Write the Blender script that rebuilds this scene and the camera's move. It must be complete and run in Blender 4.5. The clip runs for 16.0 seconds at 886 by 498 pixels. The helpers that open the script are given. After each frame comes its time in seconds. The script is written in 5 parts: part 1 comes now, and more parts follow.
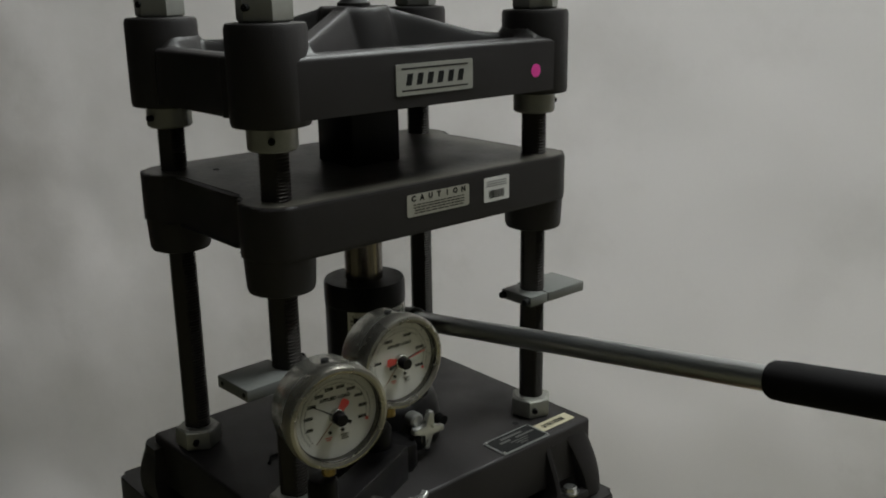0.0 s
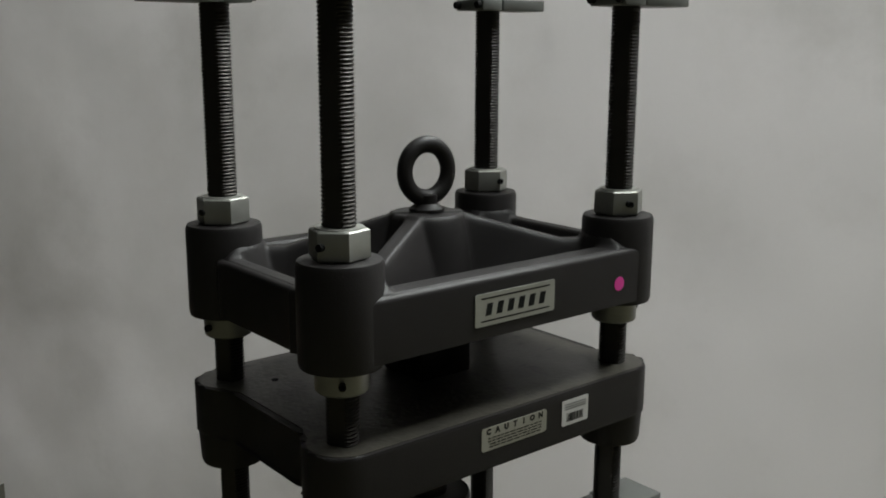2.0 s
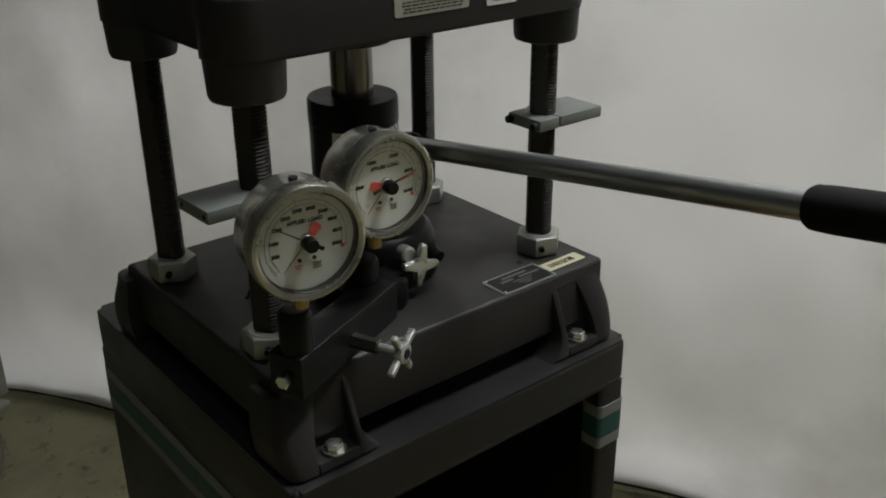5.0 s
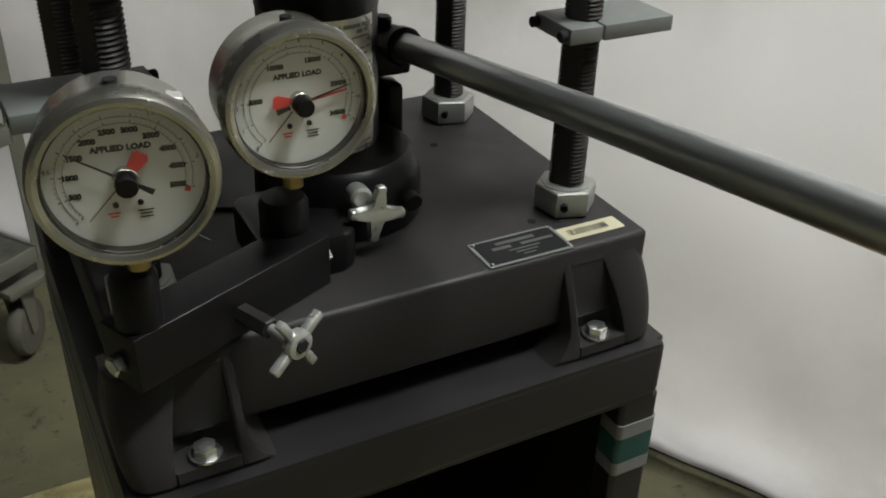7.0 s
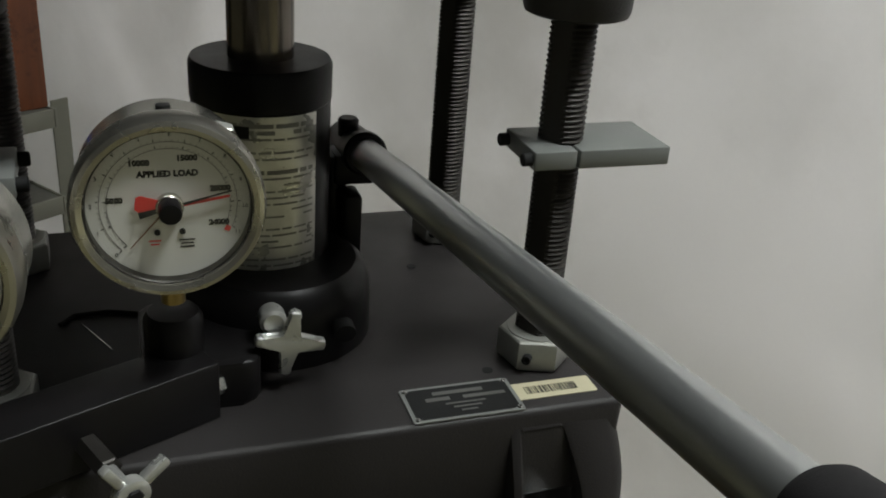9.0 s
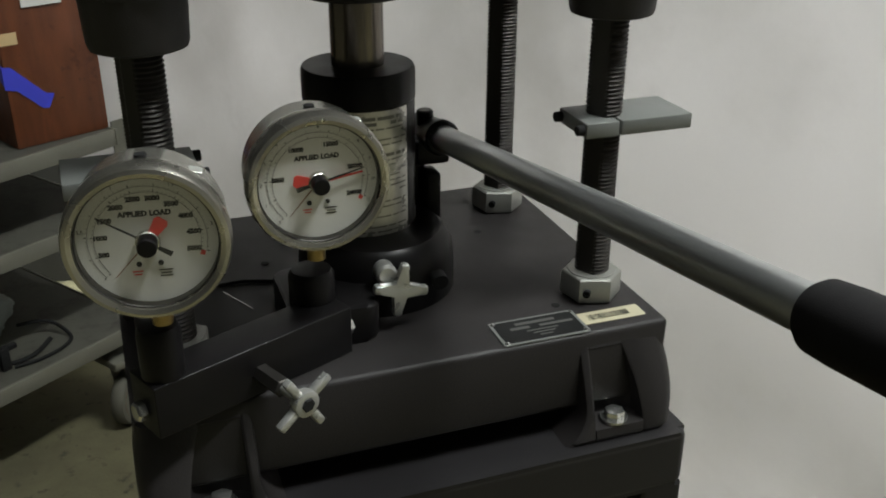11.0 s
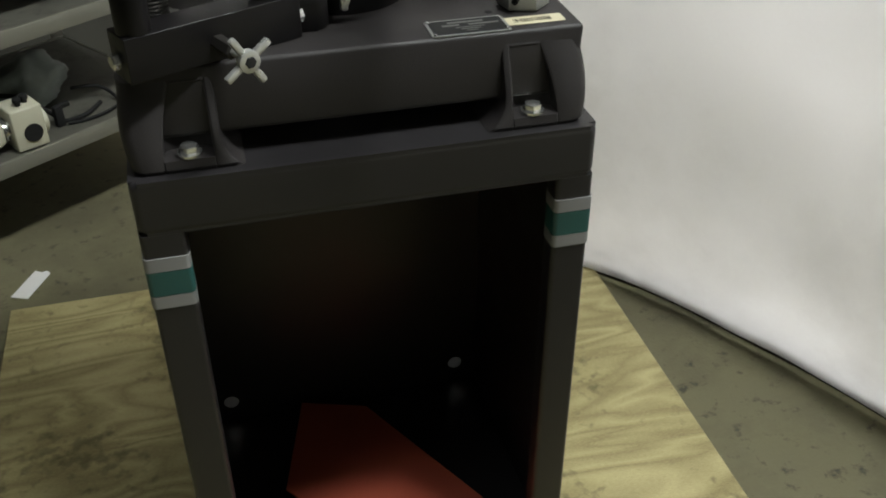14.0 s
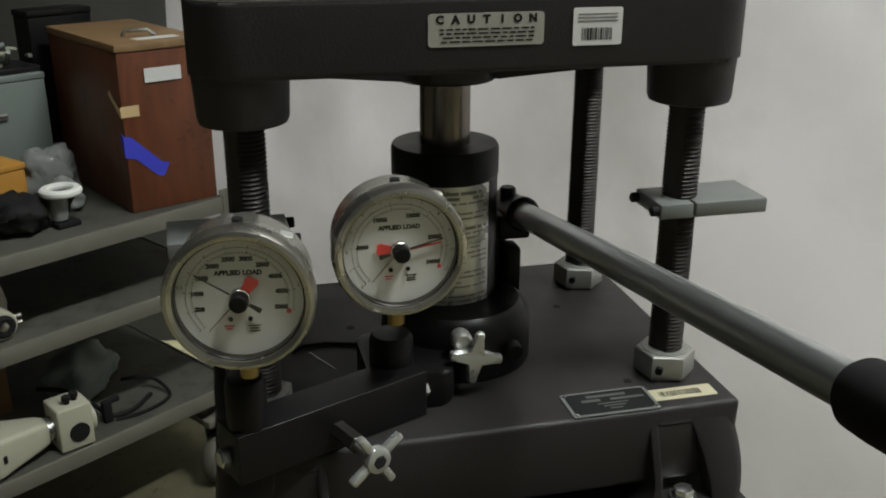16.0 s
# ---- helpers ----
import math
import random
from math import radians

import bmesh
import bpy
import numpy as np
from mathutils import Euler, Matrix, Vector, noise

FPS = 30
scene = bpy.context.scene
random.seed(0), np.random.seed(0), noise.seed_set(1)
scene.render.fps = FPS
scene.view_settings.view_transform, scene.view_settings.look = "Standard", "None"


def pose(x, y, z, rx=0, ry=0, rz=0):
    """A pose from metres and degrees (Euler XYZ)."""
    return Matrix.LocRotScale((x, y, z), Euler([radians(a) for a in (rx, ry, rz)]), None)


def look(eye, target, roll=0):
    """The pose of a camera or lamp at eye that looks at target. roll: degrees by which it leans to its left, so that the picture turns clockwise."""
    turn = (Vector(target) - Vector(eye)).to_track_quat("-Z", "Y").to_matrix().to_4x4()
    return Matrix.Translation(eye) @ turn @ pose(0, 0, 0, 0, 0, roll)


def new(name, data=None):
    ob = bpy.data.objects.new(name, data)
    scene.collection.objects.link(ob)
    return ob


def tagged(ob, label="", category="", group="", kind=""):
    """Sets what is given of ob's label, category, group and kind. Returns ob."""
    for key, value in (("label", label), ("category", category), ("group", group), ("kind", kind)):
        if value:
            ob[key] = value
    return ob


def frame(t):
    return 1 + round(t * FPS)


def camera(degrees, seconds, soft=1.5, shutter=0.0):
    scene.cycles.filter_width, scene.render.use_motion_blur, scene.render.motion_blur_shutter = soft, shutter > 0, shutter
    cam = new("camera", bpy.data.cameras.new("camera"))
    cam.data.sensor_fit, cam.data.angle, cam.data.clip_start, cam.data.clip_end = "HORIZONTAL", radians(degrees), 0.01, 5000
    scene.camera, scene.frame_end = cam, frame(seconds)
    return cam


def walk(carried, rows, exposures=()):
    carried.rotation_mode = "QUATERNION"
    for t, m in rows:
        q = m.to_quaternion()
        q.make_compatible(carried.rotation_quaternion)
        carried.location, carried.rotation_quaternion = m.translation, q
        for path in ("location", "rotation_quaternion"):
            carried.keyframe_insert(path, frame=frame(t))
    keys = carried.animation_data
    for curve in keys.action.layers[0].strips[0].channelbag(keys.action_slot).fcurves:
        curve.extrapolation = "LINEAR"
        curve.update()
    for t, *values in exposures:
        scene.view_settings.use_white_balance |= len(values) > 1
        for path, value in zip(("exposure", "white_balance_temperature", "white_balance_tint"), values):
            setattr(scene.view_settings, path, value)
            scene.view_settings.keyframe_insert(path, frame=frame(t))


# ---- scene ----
cam = camera(49.52, 16.0, soft=1.9)
PATH = [
    (0, (-0.6919, -0.8334, 1.4630), (0.5716, 0.6156, 0.9117), -0.87),
    (0.5, (-0.6569, -0.7316, 1.5190), (0.5474, 0.7644, 0.9608), 0.09),
    (1, (-0.6544, -0.7156, 1.5736), (0.5427, 0.7912, 1.0293), 0.04),
    (1.5, (-0.6552, -0.7142, 1.6094), (0.5609, 0.8036, 1.1433), 0.02),
    (2, (-0.6546, -0.7147, 1.6108), (0.5842, 0.7983, 1.1915), 0.19),
    (2.5, (-0.6525, -0.7247, 1.6402), (0.5961, 0.7921, 1.2661), -0.29),
    (3, (-0.6599, -0.7379, 1.6792), (0.5929, 0.7934, 1.3862), -0.96),
    (3.5, (-0.6705, -0.7532, 1.6419), (0.5690, 0.7930, 1.3715), 0.03),
    (4, (-0.6667, -0.7849, 1.5269), (0.4899, 0.7978, 1.1300), -2.49),
    (4.5, (-0.6604, -0.7856, 1.4674), (0.4799, 0.7307, 0.8346), -1.73),
    (5, (-0.5921, -0.7738, 1.3821), (0.5572, 0.6386, 0.5549), -0.50),
    (5.2, (-0.5437, -0.7824, 1.3629), (0.5563, 0.6514, 0.5060), 0.94),
    (7.3, (-0.2526, -0.5928, 1.2974), (0.5526, 0.8749, 0.2032), 2.31),
    (7.5, (-0.2333, -0.5689, 1.2941), (0.5840, 0.8547, 0.1516), 2.62),
    (8, (-0.1548, -0.5422, 1.2828), (0.6652, 0.9036, 0.1704), 2.87),
    (8.5, (-0.1096, -0.5825, 1.2718), (0.7163, 0.9946, 0.3605), 7.05),
    (9, (-0.1028, -0.5762, 1.2715), (0.5225, 1.1212, 0.4182), 4.39),
    (9.2, (-0.1069, -0.5750, 1.2738), (0.5076, 1.1359, 0.4401), 4.47),
    (11.3, (-0.2233, -0.7853, 1.3114), (0.3615, 0.9238, 0.4528), -1.05),
    (11.5, (-0.1991, -0.8397, 1.3013), (0.2942, 0.8736, 0.3951), -0.12),
    (12, (-0.1788, -0.9319, 1.2400), (0.1653, 0.7330, 0.1866), -2.03),
    (12.5, (-0.1884, -0.9846, 1.1899), (0.0946, 0.5825, -0.0200), -1.39),
    (13, (-0.1823, -0.9969, 1.1734), (0.1652, 0.4777, -0.1323), -0.22),
    (13.5, (-0.1632, -0.9792, 1.1901), (0.2306, 0.4962, -0.1015), 0.44),
    (14, (-0.1468, -0.9427, 1.2551), (0.2714, 0.6467, 0.1153), -0.15),
    (14.5, (-0.1502, -0.9075, 1.2866), (0.3332, 0.7932, 0.3518), -0.04),
    (15, (-0.1572, -0.8811, 1.3078), (0.3191, 0.8794, 0.4870), 0.55),
    (15.5, (-0.1628, -0.8558, 1.3304), (0.2924, 0.9517, 0.6053), 0.13),
    (16, (-0.2123, -0.7554, 1.3200), (0.2285, 1.0636, 0.6151), 0.14),
]
EXPOSURES = [(0, 0.35), (0.5, 0.38), (1.5, 0.28), (2.5, 0.15), (3.5, -0.05), (4, 0.15), (4.5, 0.42), (5, 0.62), (7.5, 1.14), (8, 1.17), (8.5, 0.64), (9, 0.74), (11.5, 1.12), (12.5, 1.65), (13, 1.45), (13.5, 1.30), (14, 1.42), (14.5, 1.20), (15.5, 1.0), (16, 0.9)]
walk(cam, [(t, look(eye, target, roll)) for t, eye, target, roll in PATH], EXPOSURES)

# ---- world and lamps ----
world = bpy.data.worlds.new("world")
scene.world = world
world.use_nodes = True
world.node_tree.nodes["Background"].inputs[0].default_value = (0.9, 1.0, 0.85, 1)
world.node_tree.nodes["Background"].inputs[1].default_value = 0.006
CEILING = 5.2
# unseen fluorescent fittings, assumed: x, y, turn, watts
# the last two are added behind the sheet to brighten it from the back
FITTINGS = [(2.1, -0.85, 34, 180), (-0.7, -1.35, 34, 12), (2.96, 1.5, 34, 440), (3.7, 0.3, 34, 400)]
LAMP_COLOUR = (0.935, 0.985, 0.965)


# ---- materials ----
def material(name, base, rough=0.5, metal=0.0, vary=0.25, scale=30.0, fine=400.0, bump=0.1, depth=0.001, spot=0.0, spec=0.5):
    """A painted, cast or machined surface: colour varied at two scales, and fine relief."""
    m = bpy.data.materials.new(name)
    m.use_nodes = True
    nt = m.node_tree
    b = nt.nodes["Principled BSDF"]
    tc = nt.nodes.new("ShaderNodeTexCoord")
    n1 = nt.nodes.new("ShaderNodeTexNoise")
    n1.inputs["Scale"].default_value = scale
    n1.inputs["Detail"].default_value = 5
    n2 = nt.nodes.new("ShaderNodeTexNoise")
    n2.inputs["Scale"].default_value = fine
    n2.inputs["Detail"].default_value = 3
    nt.links.new(tc.outputs["Object"], n1.inputs["Vector"])
    nt.links.new(tc.outputs["Object"], n2.inputs["Vector"])
    ramp = nt.nodes.new("ShaderNodeMix")
    ramp.data_type = "RGBA"
    ramp.inputs[6].default_value = (*[c * (1 - vary) for c in base], 1)
    ramp.inputs[7].default_value = (*[min(1, c * (1 + vary)) for c in base], 1)
    add = nt.nodes.new("ShaderNodeMath")
    add.operation = "MULTIPLY_ADD"
    add.inputs[1].default_value = 0.7
    nt.links.new(n1.outputs["Fac"], add.inputs[0])
    mul = nt.nodes.new("ShaderNodeMath")
    mul.operation = "MULTIPLY"
    mul.inputs[1].default_value = 0.3
    nt.links.new(n2.outputs["Fac"], mul.inputs[0])
    nt.links.new(mul.outputs[0], add.inputs[2])
    nt.links.new(add.outputs[0], ramp.inputs[0])
    nt.links.new(ramp.outputs[2], b.inputs["Base Color"])
    rr = nt.nodes.new("ShaderNodeMapRange")
    rr.inputs[3].default_value = max(0.03, rough - 0.12)
    rr.inputs[4].default_value = min(1, rough + 0.12)
    nt.links.new(n1.outputs["Fac"], rr.inputs[0])
    nt.links.new(rr.outputs[0], b.inputs["Roughness"])
    b.inputs["Metallic"].default_value = metal
    b.inputs["Specular IOR Level"].default_value = spec
    bp = nt.nodes.new("ShaderNodeBump")
    bp.inputs["Strength"].default_value = bump
    bp.inputs["Distance"].default_value = depth
    nt.links.new(n2.outputs["Fac"], bp.inputs["Height"])
    nt.links.new(bp.outputs[0], b.inputs["Normal"])
    return m


def wood_material(name, light, dark, axis_scale, rings=14.0, rough=0.7, knots=(), stains=(0.335, 0.41, 0.45), spot_scale=75, contrast=1.0):
    """Timber: stretched noise drawn into wavy growth lines; knots are (x, y, radius) in the sheet's own plane."""
    m = bpy.data.materials.new(name)
    m.use_nodes = True
    nt = m.node_tree
    b = nt.nodes["Principled BSDF"]
    tc = nt.nodes.new("ShaderNodeTexCoord")
    mp = nt.nodes.new("ShaderNodeMapping")
    mp.inputs["Scale"].default_value = axis_scale
    nt.links.new(tc.outputs["Object"], mp.inputs["Vector"])
    n = nt.nodes.new("ShaderNodeTexNoise")
    n.inputs["Scale"].default_value = 1.0
    n.inputs["Detail"].default_value = 3.0
    n.inputs["Distortion"].default_value = 0.45
    nt.links.new(mp.outputs[0], n.inputs["Vector"])
    mult = nt.nodes.new("ShaderNodeMath")
    mult.operation = "MULTIPLY"
    mult.inputs[1].default_value = rings
    nt.links.new(n.outputs["Fac"], mult.inputs[0])
    total = mult
    for kx, ky, kr in knots:
        d = nt.nodes.new("ShaderNodeVectorMath")
        d.operation = "DISTANCE"
        d.inputs[1].default_value = (kx, ky, 0.0)
        flat = nt.nodes.new("ShaderNodeVectorMath")
        flat.operation = "MULTIPLY"
        flat.inputs[1].default_value = (1, 1.7, 0)
        nt.links.new(tc.outputs["Object"], flat.inputs[0])
        d.inputs[1].default_value = (kx, ky * 1.7, 0.0)
        nt.links.new(flat.outputs[0], d.inputs[0])
        f = nt.nodes.new("ShaderNodeMapRange")
        f.interpolation_type = "SMOOTHSTEP"
        f.inputs[1].default_value = 0.0
        f.inputs[2].default_value = kr * 6
        f.inputs[3].default_value = rings * 0.32
        f.inputs[4].default_value = 0.0
        nt.links.new(d.outputs["Value"], f.inputs[0])
        s = nt.nodes.new("ShaderNodeMath")
        s.operation = "ADD"
        nt.links.new(total.outputs[0], s.inputs[0])
        nt.links.new(f.outputs[0], s.inputs[1])
        total = s
    fr = nt.nodes.new("ShaderNodeMath")
    fr.operation = "PINGPONG"
    fr.inputs[1].default_value = 0.5
    nt.links.new(total.outputs[0], fr.inputs[0])
    grain = nt.nodes.new("ShaderNodeTexNoise")
    gm = nt.nodes.new("ShaderNodeMapping")
    gm.inputs["Scale"].default_value = [v * 25 for v in axis_scale]
    nt.links.new(tc.outputs["Object"], gm.inputs["Vector"])
    nt.links.new(gm.outputs[0], grain.inputs["Vector"])
    grain.inputs["Detail"].default_value = 4
    blot = nt.nodes.new("ShaderNodeTexNoise")
    blot.inputs["Scale"].default_value = 5
    blot.inputs["Detail"].default_value = 6
    nt.links.new(tc.outputs["Object"], blot.inputs["Vector"])
    f1 = nt.nodes.new("ShaderNodeMath")
    f1.operation = "MULTIPLY_ADD"
    f1.inputs[1].default_value = contrast
    nt.links.new(fr.outputs[0], f1.inputs[0])
    f2 = nt.nodes.new("ShaderNodeMath")
    f2.operation = "MULTIPLY_ADD"
    f2.inputs[1].default_value = 0.9
    f2.inputs[2].default_value = -0.25
    nt.links.new(grain.outputs["Fac"], f2.inputs[0])
    nt.links.new(f2.outputs[0], f1.inputs[2])
    mx = nt.nodes.new("ShaderNodeMix")
    mx.data_type = "RGBA"
    mx.inputs[6].default_value = (*light, 1)
    mx.inputs[7].default_value = (*dark, 1)
    nt.links.new(f1.outputs[0], mx.inputs[0])
    mx2 = nt.nodes.new("ShaderNodeMix")
    mx2.data_type = "RGBA"
    mx2.blend_type = "MULTIPLY"
    br = nt.nodes.new("ShaderNodeMapRange")
    br.inputs[1].default_value = 0.42
    br.inputs[2].default_value = 0.75
    br.inputs[3].default_value = 0.0
    br.inputs[4].default_value = 0.7
    nt.links.new(blot.outputs["Fac"], br.inputs[0])
    nt.links.new(br.outputs[0], mx2.inputs[0])
    nt.links.new(mx.outputs[2], mx2.inputs[6])
    mx2.inputs[7].default_value = (0.62, 0.6, 0.5, 1)
    spots = nt.nodes.new("ShaderNodeTexNoise")
    spots.inputs["Scale"].default_value = spot_scale
    spots.inputs["Detail"].default_value = 5
    nt.links.new(tc.outputs["Object"], spots.inputs["Vector"])
    both = nt.nodes.new("ShaderNodeMath")
    both.operation = "MULTIPLY"
    nt.links.new(spots.outputs["Fac"], both.inputs[0])
    nt.links.new(blot.outputs["Fac"], both.inputs[1])
    sr = nt.nodes.new("ShaderNodeMapRange")
    sr.inputs[1].default_value, sr.inputs[2].default_value, sr.inputs[4].default_value = stains
    nt.links.new(both.outputs[0], sr.inputs[0])
    mx3 = nt.nodes.new("ShaderNodeMix")
    mx3.data_type = "RGBA"
    mx3.inputs[7].default_value = (*[c * 0.3 for c in dark], 1)
    nt.links.new(sr.outputs[0], mx3.inputs[0])
    nt.links.new(mx2.outputs[2], mx3.inputs[6])
    nt.links.new(mx3.outputs[2], b.inputs["Base Color"])
    b.inputs["Roughness"].default_value = rough
    bp = nt.nodes.new("ShaderNodeBump")
    bp.inputs["Strength"].default_value = 0.25
    bp.inputs["Distance"].default_value = 0.001
    nt.links.new(f1.outputs[0], bp.inputs["Height"])
    nt.links.new(bp.outputs[0], b.inputs["Normal"])
    return m


def stained_material(name, a, b_, stain, scale, stain_scale, rough=0.85, lo=0.58, hi=0.72, relief=0.25):
    """A mottled floor or sheet with darker scuffs and specks of their own shape."""
    m = material(name, a, rough, 0, 0.18 if relief > 0.1 else 0.04, scale, 160, relief, 0.002)
    nt = m.node_tree
    b = nt.nodes["Principled BSDF"]
    src = b.inputs["Base Color"].links[0].from_socket
    tc = nt.nodes.new("ShaderNodeTexCoord")
    for k, (colour, sc, l, h, amount) in enumerate(((b_, scale * 0.35, 0.45, 0.65, 0.8), (stain, stain_scale, lo, hi, 0.85))):
        n = nt.nodes.new("ShaderNodeTexNoise")
        n.inputs["Scale"].default_value = sc
        n.inputs["Detail"].default_value = 7
        n.inputs["Roughness"].default_value = 0.65
        nt.links.new(tc.outputs["Object"], n.inputs["Vector"])
        r = nt.nodes.new("ShaderNodeMapRange")
        r.inputs[1].default_value, r.inputs[2].default_value = l, h
        r.inputs[4].default_value = amount
        nt.links.new(n.outputs["Fac"], r.inputs[0])
        x = nt.nodes.new("ShaderNodeMix")
        x.data_type = "RGBA"
        nt.links.new(r.outputs[0], x.inputs[0])
        nt.links.new(src, x.inputs[6])
        x.inputs[7].default_value = (*colour, 1)
        src = x.outputs[2]
    nt.links.new(src, b.inputs["Base Color"])
    return m


M_CAST = material("cast_paint", (0.0158, 0.0138, 0.0138), 0.5, 0, 0.2, 25, 700, 0.35, 0.0008, spec=0.32)
M_CAB = material("cabinet_paint", (0.0138, 0.0127, 0.0136), 0.38, 0, 0.12, 14, 900, 0.2, 0.0005, spec=0.36)
M_BLACK = material("black_paint", (0.0068, 0.0062, 0.0065), 0.36, 0, 0.25, 40, 600, 0.12, 0.0004, spec=0.18)
M_STEEL_D = material("dark_steel", (0.036, 0.033, 0.030), 0.48, 0.7, 0.35, 60, 500, 0.1, 0.0003)
M_RAM = material("ram_steel", (0.16, 0.14, 0.12), 0.22, 0.95, 0.35, 40, 500, 0.05, 0.0002)
M_ZINC = material("zinc", (0.30, 0.30, 0.275), 0.45, 0.55, 0.25, 60, 600, 0.15, 0.0003)
M_ALU = material("aluminium", (0.178, 0.184, 0.176), 0.5, 0.35, 0.12, 50, 700, 0.1, 0.0002)
M_TUBE = material("lever_steel", (0.43, 0.44, 0.44), 0.26, 0.9, 0.04, 9, 40, 0.0, 0.0003)
for node in M_TUBE.node_tree.nodes:
    if node.type == "MAP_RANGE":
        node.inputs[3].default_value, node.inputs[4].default_value = 0.25, 0.31
M_FOAM = material("foam_grip", (0.0095, 0.0088, 0.0092), 0.85, 0, 0.2, 120, 1400, 0.25, 0.0005, spec=0.1)
M_BOLT = material("bolt_steel", (0.62, 0.62, 0.6), 0.22, 0.95, 0.2, 90, 500, 0.05, 0.0002)
M_CHROME = material("gauge_steel", (0.50, 0.485, 0.43), 0.24, 0.9, 0.1, 30, 500, 0.05, 0.0002)
M_BEZEL = material("bezel_steel", (0.44, 0.42, 0.37), 0.28, 0.95, 0.1, 30, 500, 0.05, 0.0002)
M_DIAL = material("dial_white", (0.64, 0.63, 0.59), 0.6, 0, 0.05, 20, 500, 0.02, 0.0001)
M_INK = material("ink", (0.012, 0.012, 0.012), 0.7, 0, 0.1, spec=0.15)
M_PLATEINK = material("plate_print", (0.085, 0.085, 0.08), 0.6, 0, 0.2, spec=0.2)
M_MACHINED = stained_material("machined_iron", (0.062, 0.057, 0.046), (0.036, 0.033, 0.028), (0.016, 0.015, 0.013), 22.0, 60.0, 0.42, 0.52, 0.68)
M_RED = material("red_paint", (0.62, 0.035, 0.03), 0.5, 0, 0.12)
M_BRASS = material("brass", (0.30, 0.215, 0.085), 0.3, 0.95, 0.2, 60)
M_STAR = material("die_cast", (0.46, 0.46, 0.44), 0.3, 0.7, 0.25, 90, 500, 0.15, 0.0003)
M_PLATE = material("plate_silver", (0.42, 0.42, 0.39), 0.38, 0.45, 0.18, 60, 500, 0.05, 0.0002)
M_LABEL = material("foil_label", (0.58, 0.57, 0.53), 0.3, 0.6, 0.3, 45, 120, 0.3, 0.0006)
M_PAPERLBL = material("paper_label", (0.62, 0.61, 0.59), 0.6, 0, 0.06, 40)
M_SILVERLBL = material("silver_label", (0.38, 0.37, 0.325), 0.42, 0.35, 0.12, 50)
M_CREAM = material("cream_label", (0.46, 0.42, 0.29), 0.5, 0, 0.08, 40)
M_PINK = material("pink_sticker", (0.80, 0.05, 0.36), 0.55, 0, 0.05)
M_GREEN = material("stripe_green", (0.010, 0.060, 0.054), 0.5, 0, 0.15, 30)
M_STRIPE = material("stripe_grey", (0.17, 0.17, 0.168), 0.5, 0, 0.12, 30)
M_ORANGE = material("orange_rubber", (0.44, 0.088, 0.05), 0.5, 0, 0.15, 12, 200, 0.1, 0.0006)
M_SLEEVE = material("orange_sleeve", (0.50, 0.13, 0.08), 0.22, 0, 0.3, 10, 60, 0.3, 0.002, spec=0.8)
M_FILM_SHADED = material("shaded_orange_film", (0.16, 0.045, 0.028), 0.2, 0, 0.6, 22, 80, 0.35, 0.002, spec=0.8)
M_RACK = material("rack_paint", (0.145, 0.142, 0.114), 0.5, 0.1, 0.2, 14, 300, 0.1, 0.0005)
# stained rack paint, darkened for the weaker light on the shelf tops
M_SHELF_SHADED = stained_material("shelf_top_shaded", (0.085, 0.083, 0.068), (0.055, 0.053, 0.044), (0.03, 0.028, 0.022), 8.0, 22.0, 0.5, 0.5, 0.7, 0.1)
M_IVORY = material("ivory_enamel", (0.40, 0.39, 0.30), 0.4, 0, 0.1, 12, 300, 0.05, 0.0004)
M_GREYPL = material("grey_enamel", (0.17, 0.195, 0.18), 0.5, 0, 0.12, 10)
M_BLUE = material("blue_tape", (0.04, 0.05, 0.52), 0.6, 0, 0.12, 60, 400, 0.2, 0.0004)
M_TAPE = material("masking_tape", (0.55, 0.40, 0.21), 0.6, 0, 0.12, 60)
M_WHITE = material("white_plastic", (0.72, 0.72, 0.68), 0.45, 0, 0.06, 20)
M_POLY = material("plastic_bag", (0.20, 0.205, 0.195), 0.13, 0, 0.5, 20, 60, 0.5, 0.003, spec=0.9)
M_CARD = material("cardboard", (0.22, 0.13, 0.06), 0.8, 0, 0.2, 18)
M_AMBER = material("amber_box", (0.42, 0.20, 0.03), 0.6, 0, 0.2, 18)
M_RUBBER = material("wheel_rubber", (0.10, 0.095, 0.075), 0.7, 0, 0.3, 40)
M_RUST = material("rusty_hub", (0.20, 0.10, 0.06), 0.6, 0.3, 0.4, 60)
M_WALL = material("room_paint", (0.034, 0.033, 0.028), 0.8, 0, 0.2, 3, 60, 0.1, 0.002)
M_CEIL = material("ceiling_paint", (0.14, 0.14, 0.125), 0.9, 0, 0.1, 4)
M_SHEET = stained_material("white_sheet", (0.74, 0.723, 0.724), (0.63, 0.613, 0.607), (0.56, 0.543, 0.532), 4.0, 1.6, 0.75, 0.55, 0.75, 0.02)
def let_through(m, share):
    """Lets part of the light through a thin cloth or paper."""
    nt = m.node_tree
    b = nt.nodes["Principled BSDF"]
    tr = nt.nodes.new("ShaderNodeBsdfTranslucent")
    mix = nt.nodes.new("ShaderNodeMixShader")
    mix.inputs[0].default_value = share
    nt.links.new(b.inputs["Base Color"].links[0].from_socket, tr.inputs["Color"])
    nt.links.new(b.outputs[0], mix.inputs[1])
    nt.links.new(tr.outputs[0], mix.inputs[2])
    nt.links.new(mix.outputs[0], nt.nodes["Material Output"].inputs["Surface"])


